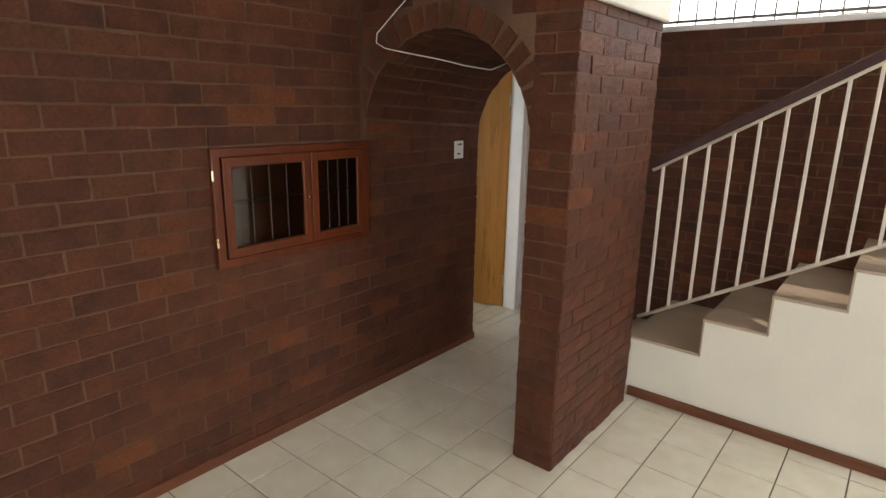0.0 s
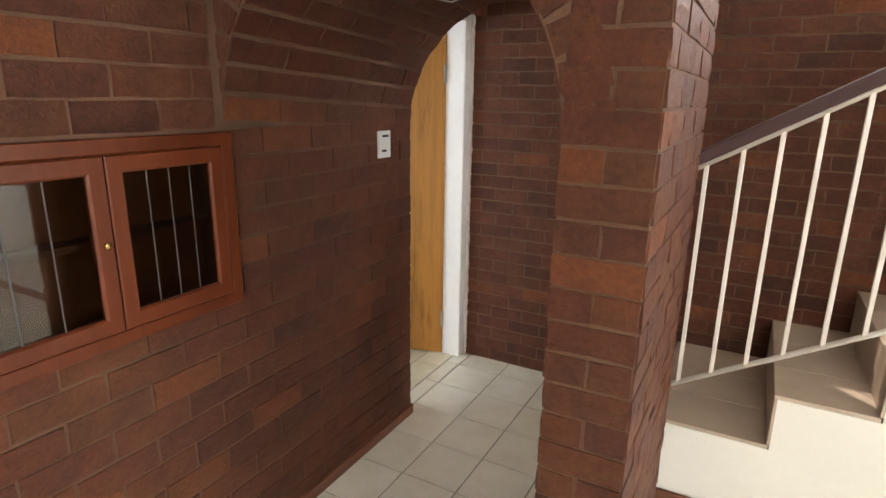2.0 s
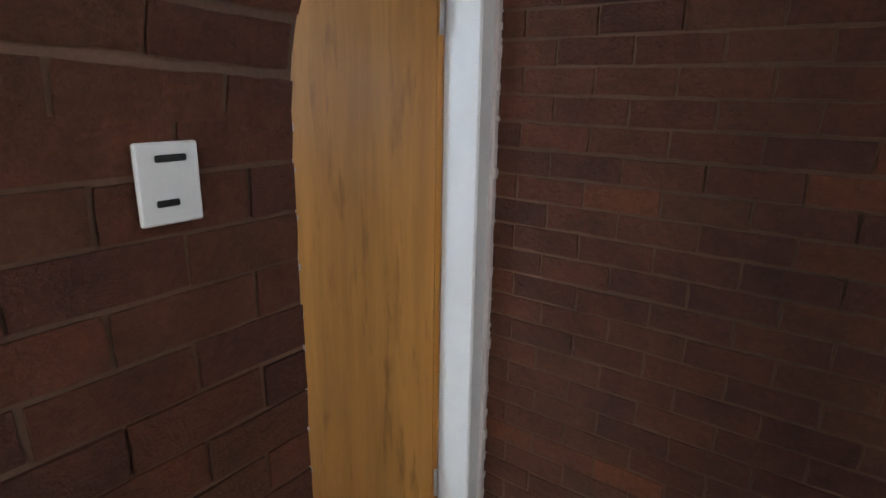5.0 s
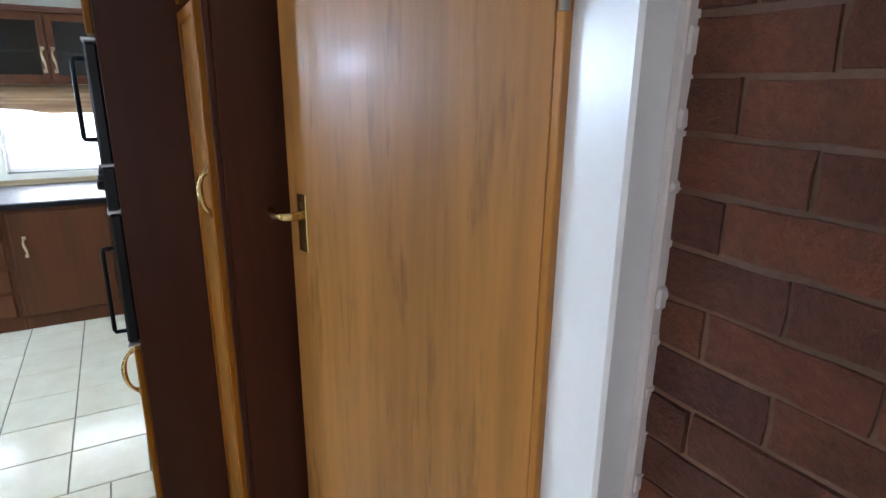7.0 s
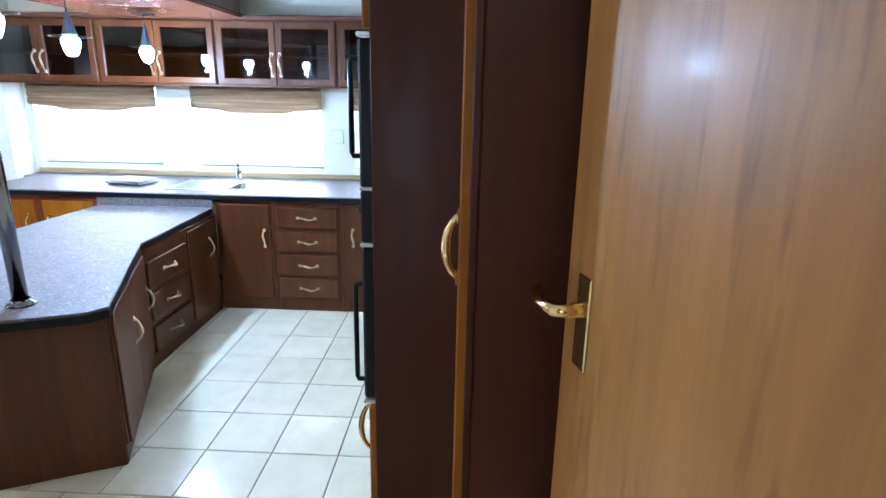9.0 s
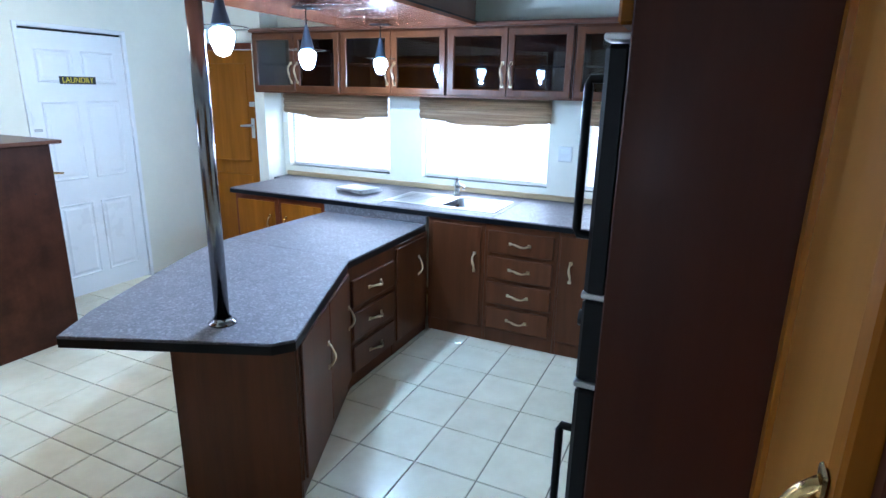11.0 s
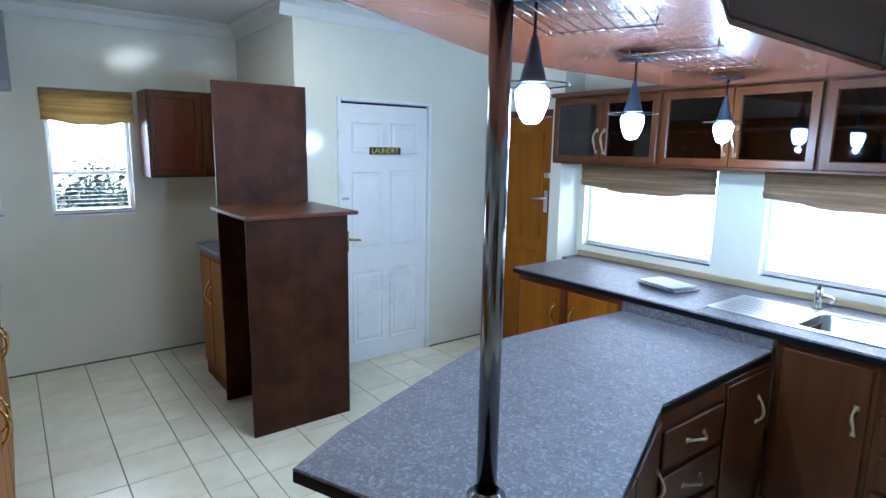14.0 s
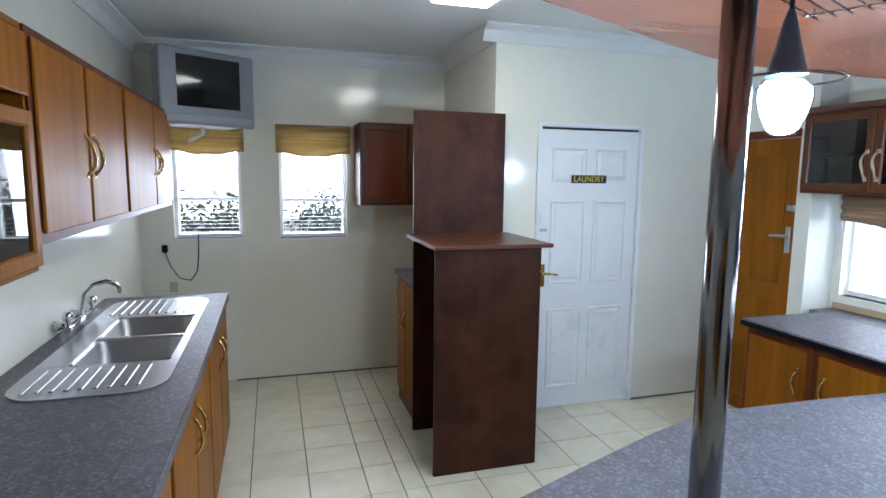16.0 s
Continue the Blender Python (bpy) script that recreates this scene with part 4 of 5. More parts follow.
def window(name, m, w, h, label, mullions=1, transom=0.0):
    r = thing(name, m, label, "window", kind="structure")
    part("window_frame", ring_frame(0, 0, w, h, 0.05, 0.04, 0.03), WHITE, r)
    for k in range(mullions):
        x = w * (k + 1) / (mullions + 1)
        part("mullion", box(x - 0.014, 0.052, 0.03, x + 0.014, 0.088, h - 0.03, 0.003), WHITE, r)
    if transom:
        part("transom", box(0.03, 0.053, transom - 0.013, w - 0.03, 0.087, transom + 0.013, 0.003), WHITE, r)
    part("window_sill", box(0.002, -0.012, -0.02, w - 0.002, 0.05, 0.0, 0.004), WHITE, r)
    pane = part("pane", box(0.02, 0.068, 0.02, w - 0.02, 0.072, h - 0.02), GLASS, r)
    pane.visible_shadow = False
    return r


for k, (a, b, z0, z1) in enumerate(WIN):
    w = b - a
    window("window_%d" % (k + 1), pose(WX - 0.02, a, z0, 0, 0, 90), w, z1 - z0, "white framed kitchen window above the worktop", 0)
    venetian("venetian_blind", pose(WX - 0.035, a + 0.03, z1 - 0.02, 0, 0, 90), w - 0.06, z1 - z0 - 0.06, "white venetian blind in the kitchen window", 0.024, 46)
    roman("roman_blind", pose(WX + 0.004, a - 0.01, 1.582, 0, 0, 90), w + 0.02, 0.16, FABRIC, "brown striped roman blind drawn up", 3, 0.05)

for k, (a, b, z0, z1) in enumerate(SWIN):
    w = b - a
    window("window_%d" % (k + 5), pose(b, SY + 0.02, z0, 0, 0, 180) @ pose(0, 0.03, 0), w, z1 - z0, "white framed garden window with a transom", 0, 0.3)
    venetian("venetian_blind", pose(b - 0.02, SY - 0.035, z1 - 0.02, 0, 0, 180), w - 0.04, z1 - z0 - 0.05, "white venetian blind in the garden window", 0.03, 3)
    roman("roman_blind", pose(b + 0.02, SY + 0.004, 2.05, 0, 0, 180), w + 0.05, 0.215, GOLD, "gold striped roman blind drawn up", 4, 0.035)

# ---- back door ----
bd = thing("door_2", pose(DX, -1.475, 0, 0, 0, 90), "varnished honey-brown wooden back door", "door")
part("frame", box(0, -0.012, 0, 0.055, 0.08, 1.985, 0.004), FRAMEWOOD, bd)
part("frame", box(0.0, -0.012, 1.93, 0.71, 0.08, 1.984, 0.004), FRAMEWOOD, bd)
lf = part("leaf", box(0.058, 0.012, 0.01, 0.706, 0.05, 1.927, 0.003), HONEY, bd)
for a, b in ((0.12, 0.86), (0.98, 1.82)):
    bm = box(0.15, 0.004, a, 0.62, 0.0125, b, 0.006)
    part("panel", bm, HONEY, lf)
part("lock_plate", box(0.645, 0.004, 1.19, 0.682, 0.012, 1.36, 0.003), STEEL, lf, "steel lock plate")
part("lever", tube([(0.663, 0.01, 1.30), (0.663, -0.035, 1.30), (0.65, -0.042, 1.30), (0.57, -0.042, 1.295)], [0.011, 0.011, 0.011, 0.008], 10), STEEL, lf, "steel lever handle")
part("bolt", box(0.64, 0.0, 1.46, 0.70, 0.012, 1.50, 0.004), STEEL, lf, "steel night latch")
for z in (0.3, 1.0, 1.7):
    part("hinge", tube([(0.058, 0.006, z - 0.04), (0.058, 0.006, z + 0.04)], 0.007, 8), STEEL, bd, "steel hinge")

# ---- laundry door ----
ld = thing("door_3", pose(-5.37, LY, 0, 0, 0, 180), "white moulded six-panel laundry door with a yellow sign", "door")
LWD = 0.83
part("frame", box(0, -0.015, 0, 0.03, 0.09, 2.03, 0.004), WHITE, ld)
part("frame", box(LWD - 0.03, -0.015, 0, LWD, 0.09, 2.03, 0.004), WHITE, ld)
part("frame", box(0.03, -0.015, 2.0, LWD - 0.03, 0.09, 2.03, 0.004), WHITE, ld)
part("shadow_gap", box(0.031, 0.02, 1.985, LWD - 0.031, 0.04, 1.999), BLACKMATT, ld)
lf = part("leaf", box(0.034, 0.004, 0.012, LWD - 0.034, 0.042, 1.984, 0.002), WHITE, ld)
def moulded(x0, z0, x1, z1):
    bm = bmesh.new()
    rr = [(0, 0.0045), (0.008, -0.003), (0.018, 0.0035), (0.03, 0.0035), (0.045, -0.002)]
    rings = [[bm.verts.new(p) for p in ((x0 + i, y, z0 + i), (x1 - i, y, z0 + i), (x1 - i, y, z1 - i), (x0 + i, y, z1 - i))] for i, y in rr]
    for a, b in zip(rings, rings[1:]):
        for k in range(4):
            bm.faces.new((a[k], a[(k + 1) % 4], b[(k + 1) % 4], b[k]))
    bm.faces.new(rings[-1])
    return bm
for x0, x1 in ((0.115, 0.385), (0.445, 0.715)):
    for z0, z1 in ((0.16, 0.74), (0.92, 1.50), (1.63, 1.86)):
        part("panel", moulded(x0, z0, x1, z1), WHITE, lf)
part("lock_plate", box(0.05, -0.004, 0.90, 0.085, 0.004, 1.06, 0.003), BRASS, lf, "brass lock plate")
part("lever", tube([(0.067, 0.0, 1.0), (0.067, -0.045, 1.0), (0.08, -0.052, 1.0), (0.16, -0.05, 0.99)], [0.011, 0.010, 0.010, 0.007], 10), BRASS, lf, "brass lever handle")
part("latch", box(0.03, -0.012, 1.29, 0.09, 0.004, 1.31, 0.003), STEEL, lf, "small steel latch")
sg = thing("door_sign", pose(-5.635, LY + 0.002, 1.622, 0, 0, 180), "small black sign with yellow letters reading LAUNDRY", "sign")
part("plate", box(0, -0.003, 0, 0.275, 0.001, 0.055, 0.001), INK, sg)
cu = bpy.data.curves.new("letters", "FONT")
cu.body, cu.size, cu.extrude, cu.align_x, cu.align_y = "LAUNDRY", 0.056, 0.0004, "CENTER", "CENTER"
tx = new("lettering", cu)
dg = bpy.context.evaluated_depsgraph_get()
me = bpy.data.meshes.new_from_object(tx.evaluated_get(dg))
bpy.data.objects.remove(tx)
me.materials.clear()
me.materials.append(YELLOW)
wd = max(v.co.x for v in me.vertices) - min(v.co.x for v in me.vertices)
lt = new("lettering", me)
lt.parent = sg
lt.matrix_local = pose(0.1375, -0.0036, 0.0275, 90, 0, 0) @ Matrix.Diagonal((0.235 / wd, 1, 1, 1))

# ---- fridge nook and units beside it ----
nk = thing("fridge_surround", (0, 0, 0), "tall dark brown empty appliance surround with open side", "cabinet")
part("front_panel", box(-5.085, -0.82, 0, -4.468, -0.80, 1.275, 0.002), MOTTLED, nk)
part("back_panel", box(-5.10, -1.42, 0, -4.495, -1.40, 2.062, 0.002), MOTTLED, nk)
part("top", box(-5.13, -1.40, 1.276, -4.45, -0.745, 1.298, 0.003), DARKWOODX, nk)
# Shade inside the open surround is put into this panel's colour.
part("rear_panel", box(-5.085, -1.399, 0, -5.07, -0.821, 1.275), BLACKMATT, nk, "inside back coloured near-black for the shade within")
part("screw", lathe([(0.0, 0.0), (0.006, 0.0), (0.006, 0.003), (0.0, 0.004)], 8, at=(-4.96, -0.80, 0.98)), BLACK, nk)
unit("base_cabinet", pose(-4.53, -1.985, 0, 0, 0, 90), 0.56, 0.5, 0, 0.95, "brown base cabinet with two doors beside the appliance surround", [("flat", 0.03, 0.12, 0.268, 0.91, (0.24, 0.66, True)), ("flat", 0.292, 0.12, 0.53, 0.91, (0.32, 0.66, True))], FRAMEWOOD, HONEY)
bx = thing("worktop_small", (-4.5, -1.8, 0.951), "short dark worktop beside the appliance surround", "worktop")
part("top", box(-0.545, -0.20, 0, 0.0, 0.375, 0.03, 0.004), LAMINATE, bx)
unit("wall_cabinet", pose(-4.30, -2.345, 0, 0, 0, 180), 0.74, 0.31, 1.43, 2.06, "small dark brown wall cabinet next to the garden window", [("door", 0.01, 1.445, 0.365, 2.045, None), ("door", 0.372, 1.445, 0.73, 2.045, None)], DARKWOOD, FRAMEWOOD, "", False)

# ---- double sink counter ----
SX = -3.36
for y0, y1 in ((-1.60, -0.602), (-0.600, 0.384), (0.386, 1.06)):
    w = y1 - y0
    unit("base_cabinet", pose(SX + 0.02, y1, 0, 0, 0, -90), w, 0.56, 0, 0.892, "honey wooden base cabinet with two doors below the double sink",
         [("flat", 0.025, 0.11, w / 2 - 0.014, 0.865, (w / 2 - 0.055, 0.72, True)), ("flat", w / 2 + 0.014, 0.11, w - 0.025, 0.865, (w / 2 + 0.055, 0.72, True))], FRAMEWOOD, HONEY, "sink base cabinets", low=0.17)
sc = thing("worktop", (0, 0, 0), "grey laminate worktop round the double sink", "worktop")
for a, b, c, d in ((SX - 0.012, -1.62, -3.262, 1.06), (-2.80, -1.62, -2.702, 1.06), (-3.262, -1.62, -2.80, -1.13), (-3.262, -0.28, -2.80, 1.06)):
    part("top_section", box(a, b, 0.893, c, d, 0.932), LAMINATE, sc)
part("drip_edge", box(SX - 0.018, -1.625, 0.888, SX - 0.0121, 1.06, 0.934, 0.0025), LAMINATE, sc, "rounded front edge")
ds = thing("double_sink", (0, 0.21, 0.934), "stainless steel double bowl sink with two drainers", "sink")
def rim_plate():
    """Rim of the double sink with rounded outer corners and two bowl openings."""
    bm = box(-3.252, -0.91, -0.001, -2.90, -0.885, 0.004, 0.002)
    box(-3.285, -1.275, -0.001, -3.252, -0.515, 0.004, 0.002, bm)
    box(-2.90, -1.275, -0.001, -2.79, -0.515, 0.004, 0.002, bm)
    for y0, y1, sgn in ((-1.72, -1.275, -1), (-0.515, -0.18, 1)):
        r, cy = 0.13, (y0 + 0.13 if sgn < 0 else y1 - 0.13)
        pts = [(-3.285, y1 if sgn < 0 else y0), (-2.79, y1 if sgn < 0 else y0)][::1 if sgn < 0 else 1]
        arcr = [(-2.79 - r + r * math.cos(radians(a)), cy + sgn * r * math.sin(radians(a))) for a in range(0, 91, 15)]
        arcl = [(-3.285 + r - r * math.cos(radians(a)), cy + sgn * r * math.sin(radians(a))) for a in range(90, -1, -15)]
        loop = pts + arcr + arcl
        if sgn < 0:
            loop = loop[::-1]
        prism(loop, -0.001, 0.004, bm)
    bmesh.ops.recalc_face_normals(bm, faces=bm.faces[:])
    return bm
part("rim", rim_plate(), STEEL, ds)
bowl(-3.25, -1.27, -2.905, -0.915, 0.003, 0.16, STEEL, ds)
bowl(-3.25, -0.88, -2.905, -0.52, 0.003, 0.16, STEEL, ds)
for y0, y1 in ((-1.66, -1.33), (-0.47, -0.24)):
    for k in range(9):
        x = -3.20 + 0.043 * k
        part("groove", box(x, y0, 0.004, x + 0.016, y1, 0.010, 0.003), STEEL, ds)
tp = thing("wall_tap", (-2.702, -0.92, 0.945), "chrome wall mixer with swan-neck spout over the double sink", "tap")
part("body", tube([(-0.075, -0.19, 0.03), (-0.075, 0.19, 0.03)], 0.016, 12), CHROME, tp)
for s in (-1, 1):
    part("inlet", tube([(0, s * 0.12, 0.03), (-0.04, s * 0.12, 0.03), (-0.075, s * 0.12, 0.03)], [0.026, 0.013, 0.013], 10), CHROME, tp)
    part("knob", lathe([(0.0, 0.075), (0.018, 0.072), (0.024, 0.06), (0.022, 0.045), (0.012, 0.035), (0.012, 0.0)], 12, at=(-0.075, s * 0.175, 0.03)), CHROME, tp, "chrome cross-head knob")
part("spout", tube([(-0.075, 0, 0.03), (-0.078, 0, 0.09), (-0.088, -0.01, 0.15), (-0.125, -0.025, 0.19), (-0.18, -0.04, 0.20), (-0.225, -0.05, 0.18), (-0.235, -0.052, 0.14)], 0.011, 10), CHROME, tp)

# wall cabinets over the double sink
CX = -2.985
for y0, y1, meet in ((-2.20, -0.937, 0.69), (-0.935, 0.125, 0.495)):
    w = y1 - y0
    unit("wall_cabinet", pose(CX, y1, 0, 0, 0, -90), w, 0.28, 1.445, 2.075, "honey wooden wall cabinet in a dark frame over the sink",
         [("flat", 0.025, 1.475, meet - 0.014, 2.045, (meet - 0.045, 1.72, True)), ("flat", meet + 0.014, 1.475, w - 0.025, 2.045, (meet + 0.045, 1.72, True))], FRAMEWOOD, HONEY, "sink wall cabinets", False)
w = 0.62
unit("wall_cabinet", pose(CX, 0.747, 0, 0, 0, -90), w, 0.28, 1.37, 2.075, "honey wooden wall cabinet with a dark glazed lower door",
     [("glass", 0.02, 1.39, w - 0.02, 1.83, None), ("flat", 0.025, 1.87, w - 0.025, 2.045, None)], HONEY, HONEY, "sink wall cabinets", False)

# television on its bracket
tv = thing("television", pose(-3.27, -2.24, 1.985, 0, 0, 210), "old silver tube television on a wall bracket", "television")
bm = box(-0.345, 0.0, 0.0, 0.315, 0.06, 0.50, 0.014, None, 3)
part("front_bezel", bm, TVGREY, tv)
bm = bmesh.new()
r0 = [(-0.34, 0.06, 0.005), (0.31, 0.06, 0.005), (0.31, 0.06, 0.495), (-0.34, 0.06, 0.495)]
r1 = [(-0.32, 0.19, 0.02), (0.29, 0.19, 0.02), (0.29, 0.19, 0.47), (-0.32, 0.19, 0.47)]
r2 = [(-0.15, 0.34, 0.10), (0.15, 0.34, 0.10), (0.15, 0.34, 0.36), (-0.15, 0.34, 0.36)]
rings = [[bm.verts.new(p) for p in r] for r in (r0, r1, r2)]
for a, b in zip(rings, rings[1:]):
    for k in range(4):
        bm.faces.new((a[k], a[(k + 1) % 4], b[(k + 1) % 4], b[k]))
bm.faces.new(rings[-1])
part("housing", bm, TVGREY, tv)
bm = bmesh.new()
g = [[bm.verts.new((-0.235 + 0.44 * i / 8, -0.002 - 0.008 * (1 - ((i - 4) / 4) ** 2) * (1 - ((j - 3) / 3) ** 2), 0.12 + 0.335 * j / 6)) for i in range(9)] for j in range(7)]
for j in range(6):
    for i in range(8):
        f = bm.faces.new((g[j][i], g[j][i + 1], g[j + 1][i + 1], g[j + 1][i]))
        f.smooth = True
part("screen", bm, SCREEN, tv, "dark curved screen")
part("control_strip", box(-0.32, -0.006, 0.02, 0.29, 0.0, 0.07, 0.003), plain("light_plastic", (0.34, 0.34, 0.36), 0.35), tv, "pale control strip")
part("bracket_arm", tube([(0.0, 0.16, 0.0), (0.0, 0.16, -0.04), (0.0, 0.40, -0.08)], 0.018, 8), PLASTIC, tv, "white bracket arm")
part("bracket_tray", box(-0.22, 0.04, 0.0, 0.22, 0.30, 0.019, 0.003), PLASTIC, tv)

# plug with a cord on the south wall
pg = thing("wall_plug", pose(-2.86, SY, 1.06, 0, 0, 180), "black plug with a hanging cord on the wall", "plug")
part("plug", box(-0.02, -0.04, 0, 0.02, 0.0, 0.06, 0.006), BLACK, pg)
part("cord", tube([(0.0, -0.02, 0.0), (0.03, -0.015, -0.10), (0.09, -0.012, -0.20), (0.17, -0.012, -0.22), (0.22, -0.012, -0.15), (0.235, -0.012, 0.0), (0.24, -0.012, 0.15)], 0.004, 6), BLACK, pg)
ws = thing("switch_plate", pose(WX, 1.86, 1.15, 0, 0, 90), "white wall socket plate between the windows", "switch")
part("plate", box(0, -0.01, 0, 0.10, 0.0, 0.11, 0.004), PLASTIC, ws)
part("button", box(0.02, -0.014, 0.06, 0.08, -0.01, 0.09, 0.002), WHITE, ws)
ws3 = thing("switch_plate", pose(-2.88, SY, 0.752, 0, 0, 180), "small beige socket plate low on the wall", "switch")
part("plate", box(0, -0.009, 0, 0.055, 0.0, 0.08, 0.003), plain("beige_plastic", (0.50, 0.44, 0.30), 0.45), ws3)
ws2 = thing("switch_plate", pose(WX, -0.655, 1.33, 0, 0, 90), "white light switch beside the back door", "switch")
part("plate", box(0, -0.01, 0, 0.04, 0.0, 0.08, 0.003), PLASTIC, ws2)

# ---- tall units beside the hall door ----
pt = thing("pantry_cupboard", (0, 0, 0), "tall reddish brown pantry cupboard with a honey door", "cupboard")
part("side_panel", box(-3.290, 2.992, 0, -3.272, 3.41, 2.30, 0.002), TALLWOOD, pt)
part("top", box(-3.61, 2.97, 2.28, -3.290, 3.41, 2.30), TALLWOOD, pt)
part("back", box(-3.61, 3.39, 0, -3.290, 3.41, 2.28), TALLWOOD, pt)
part("plinth", box(-3.61, 3.0, 0, -3.290, 3.02, 0.08), TALLWOOD, pt)
part("stile", box(-3.290, 2.978, 0.0, -3.272, 2.9915, 2.3, 0.002), TALLWOOD, pt)
dd = shaker(-3.612, 0.085, -3.292, 1.78, 2.962, 0.02, 0.034, pt, HONEY, HONEYCALM, "door", (-3.315, 1.35, True), BRASS, hsize=0.105, hout=0.022)
dd = shaker(-3.612, 1.80, -3.292, 2.27, 2.962, 0.02, 0.034, pt, HONEY, HONEYCALM, "door", None)
ov = thing("oven_tower", (0, 0, 0), "tall reddish brown oven tower with two black built-in ovens", "oven")
part("side_panel", box(-3.635, 2.768, 0, -3.615, 3.41, 2.30, 0.002), TALLWOOD, ov)
part("side_panel", box(-4.255, 2.768, 0, -4.235, 3.41, 2.30, 0.002), TALLWOOD, ov)
part("top_board", box(-4.235, 2.768, 2.28, -3.635, 3.41, 2.30), TALLWOOD, ov)
part("back_board", box(-4.235, 3.39, 0, -3.635, 3.41, 2.28), TALLWOOD, ov)
part("drawer_front", box(-4.23, 2.748, 0.09, -3.64, 2.768, 0.84, 0.004), HONEY, ov, "honey wooden drawer front")
part("drawer_handle", pull(0, -3.72, 0.74, True, y=2.748), BRASS, ov, "brass bow handle")
part("upper_door", box(-4.23, 2.748, 1.72, -3.64, 2.768, 2.27, 0.004), HONEY, ov)
for z0, z1 in ((0.865, 1.25), (1.385, 1.70)):
    o = part("oven_door", box(-4.228, 2.737, z0, -3.642, 2.768, z1, 0.006), BLACK, ov, "black glass oven door")
    hz = (0.875, 1.135) if z0 < 1 else (1.448, 1.662)
    part("door_bar", tube([(-3.725, 2.737, hz[0]), (-3.725, 2.708, hz[0]), (-3.725, 2.705, hz[0] + 0.008), (-3.725, 2.705, hz[1] - 0.008), (-3.725, 2.708, hz[1]), (-3.725, 2.737, hz[1])], 0.0065, 8), BLACK, o, "black bar handle")
for z in (0.852, 1.2515, 1.381, 1.703):
    part("trim_strip", box(-4.228, 2.7345, z, -3.642, 2.768, z + 0.009, 0.002), STEEL, ov, "pale metal trim strip")
cp = part("control_panel", box(-4.228, 2.737, 1.262, -3.642, 2.768, 1.38, 0.004), BLACK, ov)
for k in range(4):
    part("knob", lathe([(0.0, 0.02), (0.012, 0.018), (0.015, 0.0)], 12), BLACK, cp, "small dark knob").matrix_local = pose(-4.12 + 0.13 * k, 2.737, 1.32, 90, 0, 0)

# ---- ceiling light ----
cl = thing("ceiling_light", (-4.63, -0.35, H2), "lit fluorescent ceiling light with white diffuser", "ceiling light")
part("tray", box(-0.18, -0.62, -0.03, 0.18, 0.62, -0.001, 0.004), PLASTIC, cl)
part("diffuser", box(-0.165, -0.60, -0.065, 0.165, 0.60, -0.0305, 0.02, None, 3), TUBE, cl, "glowing white diffuser")

# ---- outside ----
SKYGLOW = glow_mat("overcast_glow", (0.93, 0.97, 1.0), 4.5)
solid("backdrop_west", box(-10.6, -6, 0.4, -10.55, 8, 5), SKYGLOW, "bright hazy sky outside the kitchen windows", "backdrop")
solid("backdrop_stair", box(-6, 7.0, 1.5, 8, 7.05, 8), SKYGLOW, "bright hazy sky outside the stair window", "backdrop")
solid("backdrop_garden", box(-4, -9.0, 0.2, 6, -8.95, 6), SKYGLOW, "bright hazy sky outside the living room", "backdrop")
solid("backdrop_east", box(7.0, -7, -0.2, 7.05, 7, 6), SKYGLOW, "bright hazy sky outside the living room", "backdrop")
solid("backdrop_south", box(-12, -9.02, 0.2, -4.01, -8.97, 6), SKYGLOW, "bright hazy sky over the garden wall", "backdrop")
solid("ground", box(-60, -60, -0.5, 60, 60, -0.25), GROUND, "bare garden soil", "ground")
solid("garden_wall", box(-14, -8.2, -0.25, 6, -8.0, 0.9), YARDWALL, "pale garden wall behind the shrubs", "wall")
solid("yard_wall", box(-11.2, -8, -0.25, -11.0, 8, 2.0), YARDWALL, "pale yard wall opposite the kitchen windows", "wall")

def shrub(x, y, r, h, seed):
    rnd = random.Random(seed)
    s = thing("shrub", (x, y, -0.25), "green leafy garden shrub outside the window", "shrub", "garden shrubs")
    bm = bmesh.new()
    for k in range(6):
        a = rnd.uniform(0, 6.28)
        tube([(0, 0, 0), (0.3 * r * math.cos(a), 0.3 * r * math.sin(a), h * 0.4), (0.7 * r * math.cos(a), 0.7 * r * math.sin(a), h * 0.8)], [0.03, 0.02, 0.008], 6, bm)
    part("trunk", bm, plain("bark", (0.12, 0.08, 0.05), 0.9), s)
    vs, fs = [], []
    for k in range(1500):
        th, ph, q = rnd.uniform(0, 6.28), rnd.uniform(-0.5, 1.5), rnd.uniform(0.55, 1.0) * (0.8 + 0.3 * math.sin(3 * k))
        c = Vector((r * q * math.cos(th) * math.cos(ph), r * q * math.sin(th) * math.cos(ph), h * (0.6 + 0.42 * q * math.sin(ph))))
        d = Vector((rnd.gauss(0, 1), rnd.gauss(0, 1), rnd.gauss(0, 0.6))).normalized()
        e = d.orthogonal().normalized()
        ln, wd = rnd.uniform(0.05, 0.10), rnd.uniform(0.02, 0.035)
        i = len(vs)
        vs += [c - d * ln / 2, c + e * wd, c + d * ln / 2, c - e * wd]
        fs.append((i, i + 1, i + 2, i + 3))
    me = bpy.data.meshes.new("crown")
    me.from_pydata(vs, [], fs)
    me.materials.append(LEAF)
    cr = new("crown", me)
    cr.parent = s


for k, (x, y, r, h) in enumerate(((-3.1, -5.2, 0.7, 1.62), (-4.3, -5.4, 0.75, 1.66), (-2.2, -5.8, 0.8, 1.8), (-5.3, -5.9, 0.8, 1.75))):
    shrub(x, y, r, h, k)


